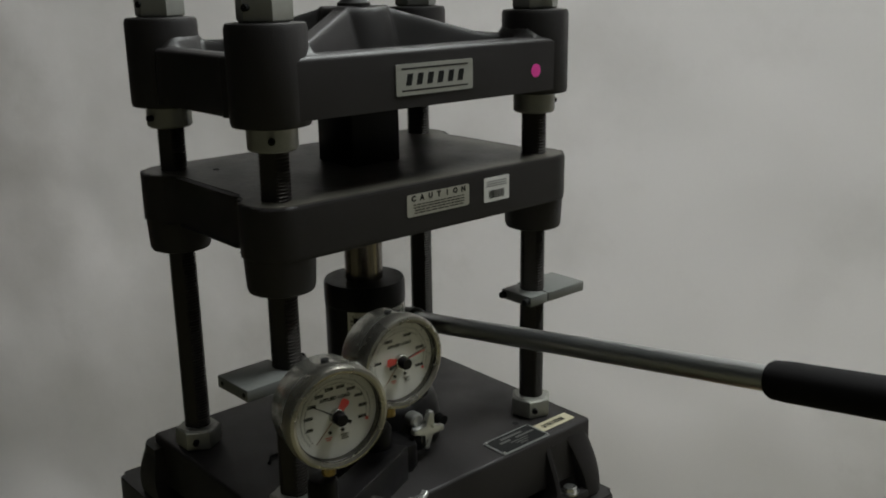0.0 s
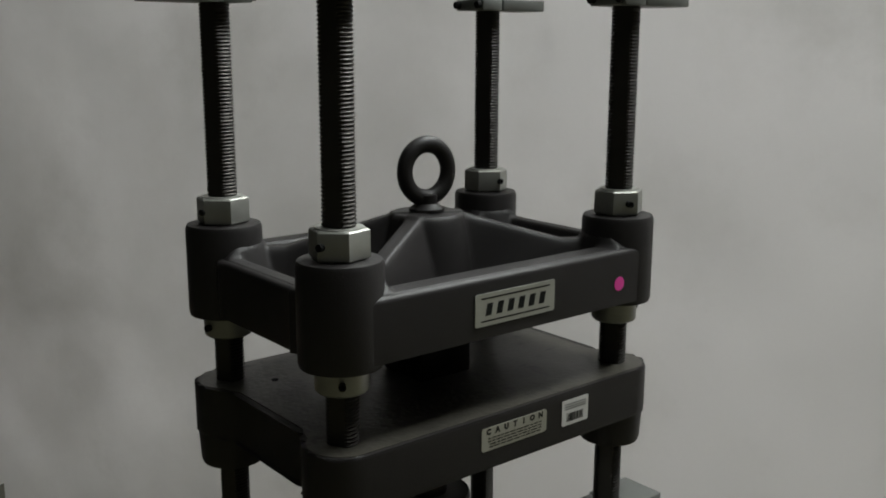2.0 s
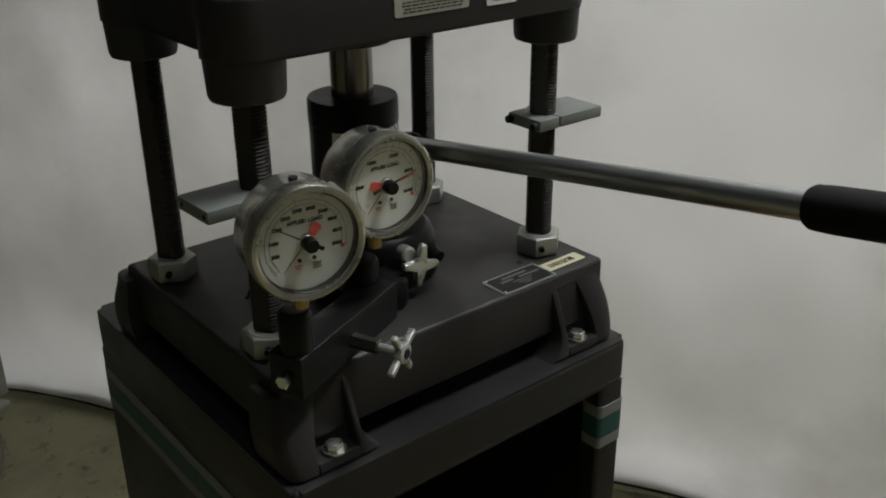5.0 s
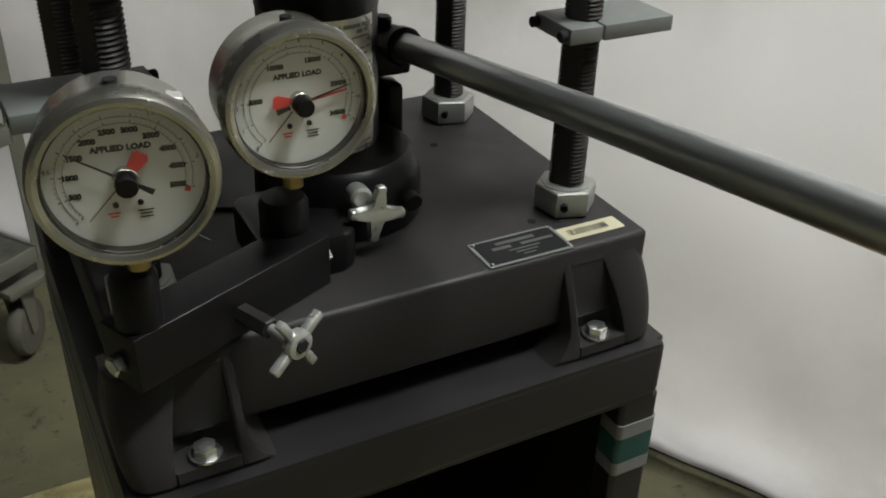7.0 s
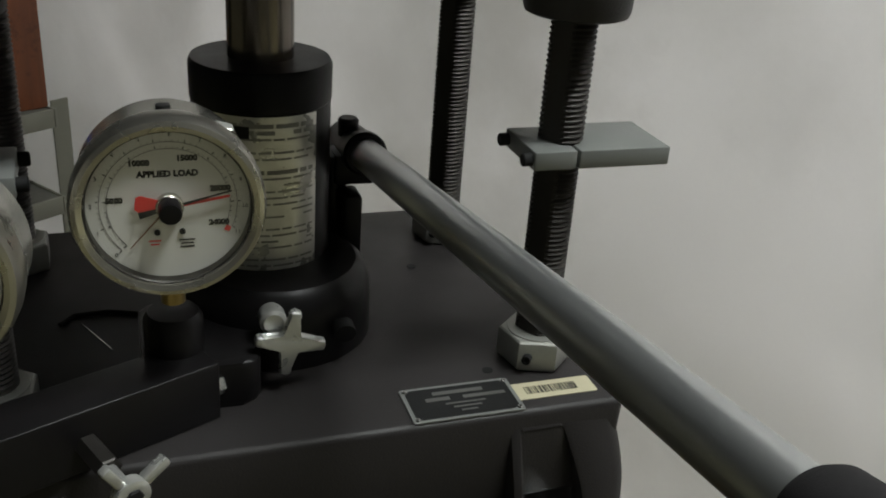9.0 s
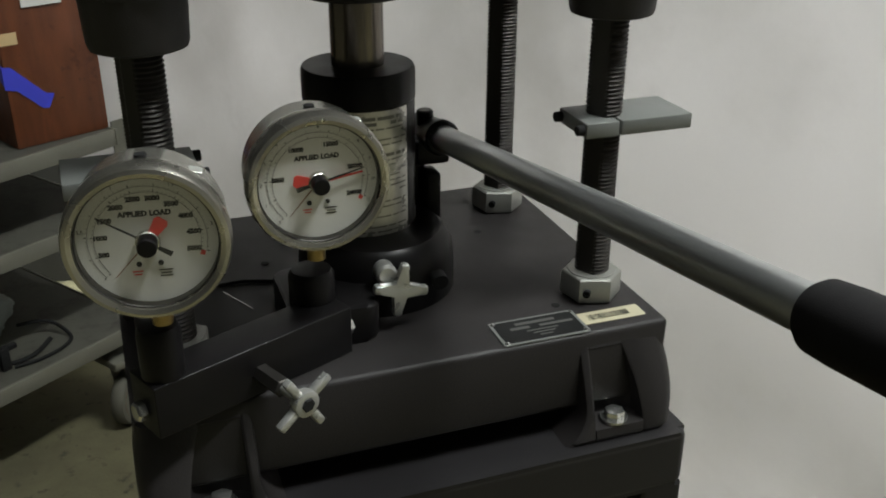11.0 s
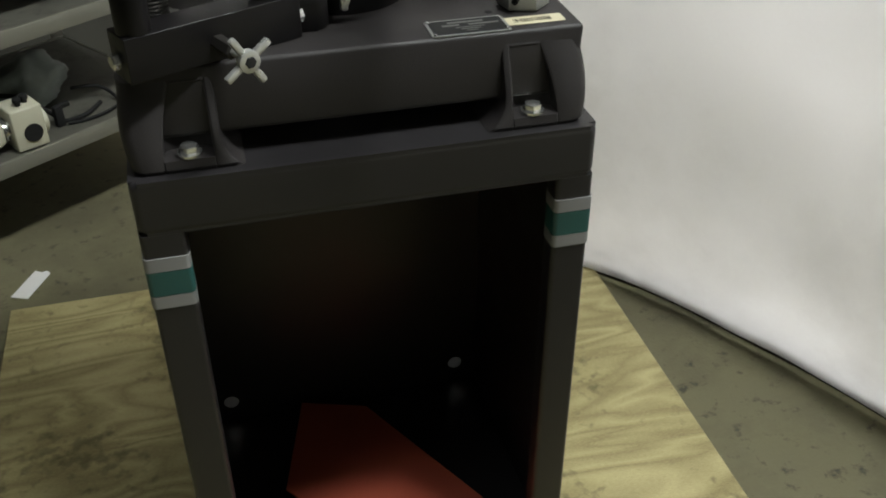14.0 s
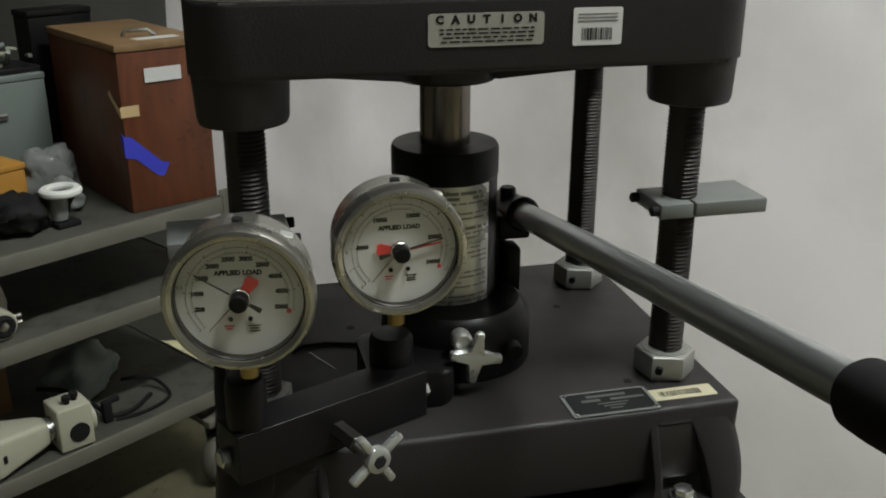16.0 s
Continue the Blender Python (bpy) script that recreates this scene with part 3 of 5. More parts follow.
def foot(sx, front):
    """A cast corner foot: one solid block that swells outwards, with an arched pocket for its bolt."""
    m = Matrix.Identity(4) if front else Matrix.Translation((0, 2 * YM + 0.012, 0)) @ Matrix.Diagonal((1, -1, 1, 1))
    mm = m @ Matrix.Diagonal((sx, 1, 1, 1))
    z0, z1 = CZ + 0.0003, 0.871
    out = bmesh.new()
    heights = [0, 0.02, 0.05, 0.10, 0.148, 0.152] + [0.152 + 0.848 * k / 24 for k in range(1, 25)]
    rows = []
    for h in heights:
        t = 1 - h
        z = z0 + h * (z1 - z0)
        lip = -0.0695 - 0.0305 * (1 - (1 - t) ** 1.3) + (0.002 if h < 0.03 else 0)
        wall = -0.0560 - 0.0165 * t - 0.002 * t * t
        niche = math.sqrt(max(0.0, 1 - (max(0.0, h - 0.62) / 0.33) ** 2))
        inner = 0.1435 - 0.020 * max(0, 1 - h / 0.42) ** 2.2
        outer = 0.2320 + 0.0020 * h + 0.0045 * math.sin(math.pi * min(1, h * 1.15)) - (0.0015 if h < 0.03 else 0)
        pl = 0.1525 + 0.0015 * h
        pr = 0.1995 - 0.021 * max(0, h - 0.15) ** 1.7
        open_ = h > 0.15
        back = [(inner, -0.03), (inner + 0.0004, lip + 0.007), (inner + 0.0022, lip + 0.0018), (inner + 0.0055, lip + 0.0002), (pl - 0.0024, lip), (pl - 0.0006, lip + 0.0012)]
        for k in range(9):
            a = k / 8
            deep = wall + 0.006 * ((2 * a - 1) ** 4) * -1
            y = lip + (min(deep, wall) - lip) * niche if open_ else lip
            back.append((pl + (pr - pl) * a, y))
        back += [(pr + 0.0010, lip + 0.0016), (pr + 0.0040, lip), (outer - 0.0130, lip + 0.0008), (outer - 0.0060, lip + 0.0040), (outer - 0.0015, lip + 0.0100), (outer, lip + 0.018), (outer, -0.03)]
        rows.append([out.verts.new((x, y, z)) for x, y in back])
    n = len(rows[0])
    for a, b in zip(rows, rows[1:]):
        for k in range(n):
            out.faces.new((a[k], a[(k + 1) % n], b[(k + 1) % n], b[k]))
    out.faces.new(rows[0][::-1])
    out.faces.new(rows[-1])
    return finish(out, mm, None)


for sx in (-1, 1):
    for front in (True, False):
        ft = part("foot", foot(sx, front), M_CAST, press)
        y = -0.0865 if front else 2 * YM + 0.0985
        x = sx * 0.1757
        part("washer", lathe([(0.0125, 0), (0.0125, 0.0022), (0.006, 0.0022)], 24, Matrix.Translation((x, y, CZ + 0.0142))), M_BOLT, ft, "plated washer")
        bt = prism(hexagon(0.0092, 0.3), 0, 0.0072, 0.0012, 2, Matrix.Translation((x, y, CZ + 0.0164)), top_only=True)
        part("bolt", bt, M_BOLT, ft, "bright plated hex bolt")
for hx, hy in ((0.1416, 0.1667), (0.148, -0.012), (-0.09, 0.165), (-0.148, -0.012)):
    part("tapped_hole", lathe([(0.0042, 0), (0.0042, 0.0004), (0.001, 0.0005)], 14, Matrix.Translation((hx, hy, BZ))), M_INK, press)


# columns: threaded rod with one milled flat
def column_mesh(z0, z1, r=0.0161, pitch=0.0037):
    bm = bmesh.new()
    seg = 36
    n = int((z1 - z0) / (pitch / 2))
    a0 = math.atan2(-0.50, -0.87)
    rings = []
    for j in range(n + 1):
        z = z0 + (z1 - z0) * j / n
        rad = r if j % 2 else r - 0.0015
        ring = []
        for k in range(seg):
            a = 2 * math.pi * k / seg
            d = math.cos(a - a0)
            rr = rad
            if d > 0.74:
                rr = min(rad, 0.0125 / d)
            ring.append(bm.verts.new((rr * math.cos(a), rr * math.sin(a), z)))
        rings.append(ring)
    for p, q in zip(rings, rings[1:]):
        for k in range(seg):
            bm.faces.new((p[k], p[(k + 1) % seg], q[(k + 1) % seg], q[k]))
    bm.faces.new(rings[0][::-1])
    bm.faces.new(rings[-1])
    me = bpy.data.meshes.new("column")
    bm.to_mesh(me)
    bm.free()
    me.materials.append(M_STEEL_D)
    return me


COLMESH = column_mesh(BZ, 1.782)


def set_screw(x, y, z, az, parent):
    m = Matrix.Translation((x, y, z)) @ Matrix.Rotation(radians(az), 4, "Z") @ Matrix.Rotation(radians(90), 4, "X")
    part("set_screw", lathe([(0.0036, -0.003), (0.0036, 0.0060), (0.0022, 0.0060), (0.0018, 0.003)], 12, m), M_INK, parent, "black socket set screw")


def nut(x, y, z0, z1, r, turn, name="column_nut", screw=None, mat=None):
    """A chamfered hex nut on a column."""
    bm = prism(hexagon(r, turn), z0, z1, 0, 1)
    top_r = r * 0.93
    bmesh.ops.bevel(bm, geom=[e for e in bm.edges if abs(e.verts[0].co.z - e.verts[1].co.z) < 1e-6], offset=0.0036, segments=3, profile=0.5, affect="EDGES")
    lathe([(top_r * 0.86, z1 - 0.001), (top_r * 0.84, z1 + 0.0008), (0.0165, z1 + 0.0008)], 28, None, bm)
    bmesh.ops.translate(bm, vec=(x, y, 0), verts=bm.verts)
    ob = part(name, bm, mat or M_ZINC, press, "plated hex nut", smooth=25)
    if screw is not None:
        a = radians(screw)
        set_screw(x + math.sin(a) * r * 0.87, y - math.cos(a) * r * 0.87, (z0 + z1) / 2, screw, ob)
    return ob


TURNS = {0: 0.25, 1: 0.52, 2: 0.35, 3: 0.52}
for k, (cx, cy) in enumerate(COLS):
    ob = new("column", COLMESH)
    ob.parent = press
    ob.matrix_parent_inverse = press.matrix_world.inverted()
    ob.location = (cx, cy, 0)
    ob["label"] = "dark threaded steel column"
    nut(cx, cy, BZ + 0.0003, BZ + 0.026, 0.0285, TURNS[k] + 0.2, screw=-35)
    nut(cx, cy, 1.4205, 1.449, 0.0285, TURNS[k], screw=(-70, 0, -75, 0)[k] if k != 1 else -22)
    collar = part("lock_collar", lathe([(0.0168, 1.2952), (0.0235, 1.2950), (0.0258, 1.2972), (0.0260, 1.3178), (0.0245, 1.3193), (0.0168, 1.3193)], 40, Matrix.Translation((cx, cy, 0))), M_ZINC, press, "round plated locking collar")
    az = (-33, 75, -75, 60)[k]
    set_screw(cx + math.sin(radians(az)) * 0.0255, cy - math.cos(radians(az)) * 0.0255, 1.3075, az, collar)

# moving platen
MZ0, MZ1, BOSS = 1.186, 1.2425, 0.0395


def inset_outline(rb, xe):
    """The same, with the short fillets that run from each boss into the end faces at xe."""
    pts = []
    for sx, order in ((1, (0.0, 0.228)), (-1, (0.228, 0.0))):
        for cy in order:
            front = cy < 0.1
            arc = range(-90, 51, 10) if front else range(-50, 91, 10)
            arc = list(arc)
            if sx < 0:
                arc = arc[::-1]
            seq = [(sx * (0.19 + rb * math.cos(radians(a))), cy + rb * math.sin(radians(a))) for a in arc]
            s = 1 if front else -1
            fillet = [(sx * (xe + 0.004), cy + s * 0.042), (sx * xe, cy + s * 0.050)]
            if (sx > 0) == front:
                pts += seq + fillet
            else:
                pts += fillet[::-1] + seq
    return pts


moving = part("moving_platen", prism(inset_outline(BOSS, 0.2085), MZ0, MZ1, 0.004, 3, top_only=True), M_CAST, press)
for cx, cy in COLS:
    part("boss", lathe([(0.031, 1.147), (0.0345, 1.1485), (0.0360, 1.153), (0.0384, 1.2), (0.0386, 1.236)], 40, Matrix.Translation((cx, cy, 0))), M_CAST, moving)
for cx, cy in COLS:
    dx, dy = cx, cy - YM
    ln = math.hypot(dx, dy)
    prof = [(0.02, MZ0 + 0.004), (0.02, 1.156), (0.055, 1.158), (ln - 0.045, 1.178), (ln - 0.03, MZ0 + 0.004)]
    m = Matrix.Translation((0, YM, 0)) @ Matrix.Rotation(math.atan2(dy, dx), 4, "Z") @ Matrix(((1, 0, 0, 0), (0, 0, 1, 0), (0, 1, 0, 0), (0, 0, 0, 1)))
    part("rib", prism(prof, -0.012, 0.012, 0.003, 2, m), M_CAST, moving)
part("ram_pad", lathe([(0.046, 1.154), (0.050, 1.157), (0.056, 1.188)], 40, Matrix.Translation((0, YM, 0))), M_CAST, moving)
part("machined_face", prism(inset_outline(BOSS - 0.004, 0.2040), MZ1 - 0.001, MZ1 + 0.0006), M_MACHINED, moving, "worn machined top face", smooth=0)
part("pin_hole", lathe([(0.004, 0), (0.004, 0.0004), (0.001, 0.0005)], 12, Matrix.Translation((-0.155, 0.19, MZ1 + 0.0008))), M_INK, moving)
part("spacer_block", box(-0.036, 0.036, YM - 0.036, YM + 0.036, MZ1 + 0.0008, 1.333, 0.003, 2), M_BLACK, press, "black steel spacer block between the platens")

# top platen: rim, bosses, hub and diagonal ribs
TZ0, TZ1 = 1.326, 1.388
rim_out = inset_outline(0.040, 0.216)


def ring_prism(outer, inner_box, r, z0, z1):
    """A rim: an outline with a rounded rectangular opening, drawn up from z0 to z1."""
    bm = bmesh.new()
    inner = rounded(*inner_box, r, 8)
    edges = []
    for pts in (outer, inner):
        vs = [bm.verts.new((x, y, z1)) for x, y in pts]
        edges += [bm.edges.new((vs[k], vs[(k + 1) % len(vs)])) for k in range(len(vs))]
    bmesh.ops.triangle_fill(bm, use_beauty=True, edges=edges)
    faces = list(bm.faces)
    bd = [e for e in bm.edges if len(e.link_faces) == 1]
    ret = bmesh.ops.extrude_face_region(bm, geom=faces)
    bmesh.ops.translate(bm, vec=(0, 0, z0 - z1), verts=[v for v in ret["geom"] if isinstance(v, bmesh.types.BMVert)])
    bmesh.ops.recalc_face_normals(bm, faces=bm.faces)
    rims = [e for e in bm.edges if len(e.link_faces) == 2 and abs(e.verts[0].co.z - z1) < 1e-6 and abs(e.verts[1].co.z - z1) < 1e-6 and e.calc_face_angle(0) > 1]
    bmesh.ops.bevel(bm, geom=rims, offset=0.006, segments=4, profile=0.5, affect="EDGES")
    return bm


head = part("top_platen", ring_prism(rim_out, (-0.194, 0.194, -0.010, 0.238), 0.02, TZ0, TZ1), M_CAST, press)
part("pocket_floor", box(-0.197, 0.197, -0.013, 0.241, TZ0 + 0.0005, 1.342), M_CAST, head)
for cx, cy in COLS:
    part("boss", lathe([(0.036, 1.3195), (0.0398, 1.3205), (0.0410, 1.325), (0.0408, 1.415), (0.0390, 1.4195), (0.03, 1.4203)], 44, Matrix.Translation((cx, cy, 0))), M_CAST, head)


def smooth_max(a, b, k):
    h = max(k - abs(a - b), 0) / k
    return max(a, b) + h * h * k / 4


def cast_height(x, y):
    """Height of the casting inside the rim: drafted walls, four ribs to a central hub, and fillets round the bosses."""
    ix, iy = max(abs(x) - 0.172, 0), max(abs(y - YM) - 0.102, 0)
    inside = 0.022 - math.hypot(ix, iy) if ix > 0 or iy > 0 else 0.022 + min(0.172 - abs(x), 0.102 - abs(y - YM))
    z = smooth_max(1.352, 1.3886 - max(0, inside) * 2.6, 0.010)
    px_, py_ = abs(x), abs(y - YM)
    ln = math.hypot(0.19, YM)
    along, off = (px_ * 0.19 + py_ * YM) / ln, abs(px_ * YM - py_ * 0.19) / ln
    crest = 1.4255 - 0.0325 * min(1, max(0, along - 0.040) / 0.115)
    z = smooth_max(z, crest - (math.sqrt(max(0, off - 0.007) ** 2 + 0.000009) - 0.003) * 3.0, 0.010)
    z = smooth_max(z, 1.4268 - (math.sqrt(max(0, math.hypot(px_, py_) - 0.0385) ** 2 + 0.000012) - 0.0035) * 4.0, 0.008)
    r = math.hypot(px_ - 0.19, py_ - YM)
    z = smooth_max(z, min(1.400, 1.4000 - (r - 0.0405) * 2.6), 0.012)
    edge = min(0.2105 - px_, 0.1485 - py_)
    return min(z, 1.3875 + 0.9 * edge)


def cast_web():
    bm = bmesh.new()
    nx, ny = 190, 134
    x0, x1, y0, y1 = -0.2105, 0.2105, -0.0345, 0.2625
    grid = [[bm.verts.new((x0 + (x1 - x0) * i / nx, y0 + (y1 - y0) * j / ny, cast_height(x0 + (x1 - x0) * i / nx, y0 + (y1 - y0) * j / ny))) for i in range(nx + 1)] for j in range(ny + 1)]
    for j in range(ny):
        for i in range(nx):
            bm.faces.new((grid[j][i], grid[j][i + 1], grid[j + 1][i + 1], grid[j + 1][i]))
    border = grid[0] + [r[-1] for r in grid[1:]] + grid[-1][-2::-1] + [r[0] for r in grid[-2:0:-1]]
    low = [bm.verts.new((v.co.x, v.co.y, 1.345)) for v in border]
    for k in range(len(border)):
        bm.faces.new((border[k], border[k - 1], low[k - 1], low[k]))
    return bm


part("cast_web", cast_web(), M_CAST, head, smooth=85)
eye = part("lifting_eye", lathe([(0.0195, 1.428), (0.0195, 1.4315), (0.016, 1.434), (0.012, 1.437), (0.0125, 1.447)], 28, Matrix.Translation((0, YM, 0))), M_CAST, press, "dark forged lifting eye bolt")
EC, ER = 1.4725, 0.0275
torus_bm = bmesh.new()
loops = []
for k in range(44):
    a = 2 * math.pi * k / 44
    loops.append([])
    for b in range(14):
        c = 2 * math.pi * b / 14
        rr = ER + 0.0088 * math.cos(c)
        loops[-1].append(torus_bm.verts.new(Matrix.Translation((0, YM, EC)) @ Matrix.Rotation(radians(-8), 4, "Z") @ Vector((rr * math.cos(a), 0.0088 * math.sin(c), rr * 1.08 * math.sin(a)))))
for p, q_ in zip(loops, loops[1:] + loops[:1]):
    for k in range(14):
        torus_bm.faces.new((p[k], p[(k + 1) % 14], q_[(k + 1) % 14], q_[k]))
part("ring", torus_bm, M_CAST, eye)

# stickers and plates on the platens
fm = wall_plane(-0.0078, -0.0401, 1.3560)
plate = part("maker_plate", prism(rounded(-0.0545, 0.0545, -0.0165, 0.0165, 0.002), 0, 0.0012, 0.0004, 1, fm), M_PLATE, head, "silver plate with a dark emblem between two lines")
bars = bmesh.new()
for y in (-0.0115, 0.0115):
    box(-0.047, 0.047, y - 0.0008, y + 0.0008, 0.0011, 0.0014, 0, 1, fm, bars)
for k in range(6):
    x = -0.0365 + k * 0.0146
    prism([(x - 0.0052, -0.0062), (x + 0.0026, -0.0062), (x + 0.0052, 0.0062), (x - 0.0026, 0.0062)], 0.0011, 0.0014, 0, 1, fm, bars)
part("emblem", bars, M_INK, plate, smooth=0)
part("round_sticker", lathe([(0.0078, 0), (0.0078, 0.0004), (0.001, 0.0005)], 28, wall_plane(0.150, -0.0400, 1.351)), M_PINK, head, "fluorescent pink round sticker")

cm = wall_plane(-0.0050, -0.0397, 1.2188)
caution = part("caution_label", prism(rounded(-0.046, 0.046, -0.0125, 0.0125, 0.003), 0, 0.0006, 0, 1, cm), M_SILVERLBL, moving, "white caution label with black heading")
ink = bmesh.new()
for k, ch in enumerate("CAUTION"):
    letters(ch, 0.0084, cm @ Matrix.Translation((-0.037 + k * 0.0123, 0.0076, 0.0007)), ink, bold=0.06)
rng = random.Random(4)
for r in range(4):
    x = -0.038 + rng.uniform(0, 0.004)
    while x < 0.036:
        w = rng.uniform(0.003, 0.009)
        box(x, min(x + w, 0.038), 0.0005 - r * 0.0031 - 0.0006, 0.0005 - r * 0.0031 + 0.0006, 0.0006, 0.0009, 0, 1, cm, ink)
        x += w + 0.0016
part("printing", ink, M_INK, caution, smooth=0)
sm = wall_plane(0.0853, -0.0397, 1.2185)
sticker = part("barcode_sticker", prism(rounded(-0.0205, 0.0205, -0.0145, 0.0145, 0.002), 0, 0.0006, 0, 1, sm), M_PAPERLBL, moving, "white barcode sticker")


def barcode(m, x0, x1, y0, y1, seed):
    bm = bmesh.new()
    r = random.Random(seed)
    x = x0
    while x < x1:
        w = r.choice((0.0005, 0.0005, 0.001, 0.0014))
        box(x, x + w, y0, y1, 0.0006, 0.0009, 0, 1, m, bm)
        x += w + r.choice((0.0005, 0.0008, 0.0012))
    return bm


part("barcode", barcode(sm, -0.013, 0.0125, -0.0105, -0.001, 1), M_INK, sticker, smooth=0)
lines = bmesh.new()
for y in (0.0095, 0.0068, 0.0042):
    box(-0.0165, 0.0165, y - 0.0006, y + 0.0006, 0.0006, 0.0008, 0, 1, sm, lines)
part("printing", lines, M_STRIPE, sticker, smooth=0)


# column brackets
def bracket(cx, cy, z, sx, turn, length=0.073):
    """A split aluminium clamp on a column with a flat bar that points away from the press."""
    m = Matrix.Translation((cx, cy, z)) @ Matrix.Rotation(radians(turn), 4, "Z") @ Matrix.Diagonal((sx, 1, 1, 1))
    ob = part("column_bracket", box(0.0035, length, -0.027, 0.031, 0, 0.0135, 0.0015, 2, m), M_ALU, press, "satin aluminium split clamp bar")
    part("clamp_half", box(-0.030, 0.0015, -0.027, 0.027, 0.0, 0.0135, 0.0015, 2, m), M_ALU, ob)
    for y in (-0.021, 0.021):
        part("cap_screw", rod(m @ Vector((-0.037, y, 0.0068)), m @ Vector((-0.0295, y, 0.0068)), 0.0046, 14, chamfer=0.0008), M_INK, ob, "black socket cap screw")
        part("screw_end", rod(m @ Vector((length - 0.0004, y, 0.0068)), m @ Vector((length + 0.0006, y, 0.0068)), 0.0026, 10), M_INK, ob)
    return ob


bracket(0.19, 0.0, 1.0475, 1, 0)
bracket(-0.19, 0.0, 1.0475, -1, 2, 0.067)
for cx, cy in COLS:
    bracket(cx, cy, 1.651, 1 if cx > 0 else -1, 3 if cx < 0 else -2)

# cylinder, ram, pump body
part("ram", lathe([(0.0240, 1.07), (0.0240, 1.158)], 40, Matrix.Translation((0, YM, 0))), M_RAM, press, "bright worn steel ram")
cyl = part("cylinder", lathe([(0.0510, 0.925), (0.0510, 1.063), (0.0518, 1.064), (0.0518, 1.089), (0.0500, 1.0925), (0.03, 1.093)], 56, Matrix.Translation((0, YM, 0))), M_BLACK, press, "black hydraulic cylinder")


def curved_label(r, a0, a1, z0, z1, n=24):
    bm = bmesh.new()
    lo = [bm.verts.new((r * math.cos(radians(a0 + (a1 - a0) * k / n)), YM + r * math.sin(radians(a0 + (a1 - a0) * k / n)), z0)) for k in range(n + 1)]
    hi = [bm.verts.new((v.co.x, v.co.y, z1)) for v in lo]
    for k in range(n):
        bm.faces.new((lo[k], lo[k + 1], hi[k + 1], hi[k]))
    return bm


lab = part("instruction_label", curved_label(0.0514, -152, -50, 0.932, 1.062), M_LABEL, cyl, "silver instruction label full of small print", smooth=80)
marks = bmesh.new()
rng = random.Random(8)
for r in range(25):
    z = 1.0555 - r * 0.0049
    a = -148
    while a < -56:
        w = rng.uniform(6, 26)
        if rng.random() < (0.25 if r in (3, 6, 9, 15, 20) else 0.93):
            tmp = curved_label(0.0516, a, min(a + w, -54), z - (0.0016 if r in (0, 1, 7) else 0.0008), z + (0.0016 if r in (0, 1, 7) else 0.0008), 3)
            finish(tmp, Matrix.Identity(4), marks)
        a += w + 2
part("printing", marks, M_SMALLPRINT, lab, smooth=80)
dark = curved_label(0.0517, -143, -108, 1.046, 1.055, 6)
part("print_block", dark, M_INK, lab, smooth=80)

pump = part("pump_body", lathe([(0.0745, BZ + 0.0003), (0.0740, 0.912), (0.0725, 0.926), (0.0685, 0.937), (0.062, 0.9425), (0.045, 0.944)], 56, Matrix.Translation((0.006, YM - 0.022, 0))), M_BLACK, press, "black cast pump body")
part("pump_nose", prism(rounded(-0.098, -0.02, -0.018, 0.08, 0.014), BZ + 0.0002, 0.917, 0.004, 2, top_only=True), M_BLACK, pump)
for ox, oy in ((0.045, 0.035), (0.058, 0.075)):
    part("port_plug", rod((ox, oy - 0.008, 0.912), (ox, oy - 0.018, 0.910), 0.008, 14), M_INK, pump)
part("gauge_post", lathe([(0.0195, BZ + 0.03), (0.0195, 0.948), (0.0165, 0.953), (0.012, 0.9535)], 26, Matrix.Translation((-0.0765, -0.001, 0))), M_BLACK, press)

# manifold bar in front with its gauge
MA, MB = Vector((-0.2150, -0.1030, 0)), Vector((-0.0505, -0.0295, 0))
mdir = (MB - MA).normalized()
mang = math.atan2(mdir.y, mdir.x)
mm = Matrix.Translation(MA) @ Matrix.Rotation(mang, 4, "Z")
L = (MB - MA).length
mani = part("manifold_bar", box(0, L, 0, 0.037, BZ + 0.0004, 0.9265, 0.0012, 3, mm), M_BLACK, press, "glossy black manifold bar")
for s, p in ((-1, (0.0, 0.018)), (1, (L, 0.012))):
    a = mm @ Vector((p[0], p[1], 0.9020))
    b = mm @ Vector((p[0] + s * 0.0085, p[1], 0.9020))
    part("plug", rod(a, b, 0.0078, 6, chamfer=0.0014), M_BOLT, mani, "bright hex plug")
part("gauge_post", lathe([(0.0160, 0.9262), (0.0160, 0.962), (0.014, 0.967), (0.010, 0.9675)], 26, Matrix.Translation((-0.2060, -0.0815, 0))), M_BLACK, press)
part("feed_pipe", sweep([(-0.07, -0.020, 0.900), (-0.055, -0.008, 0.900), (-0.04, 0.008, 0.900), (-0.035, 0.03, 0.900)], 0.006, 10), M_BLACK, mani)


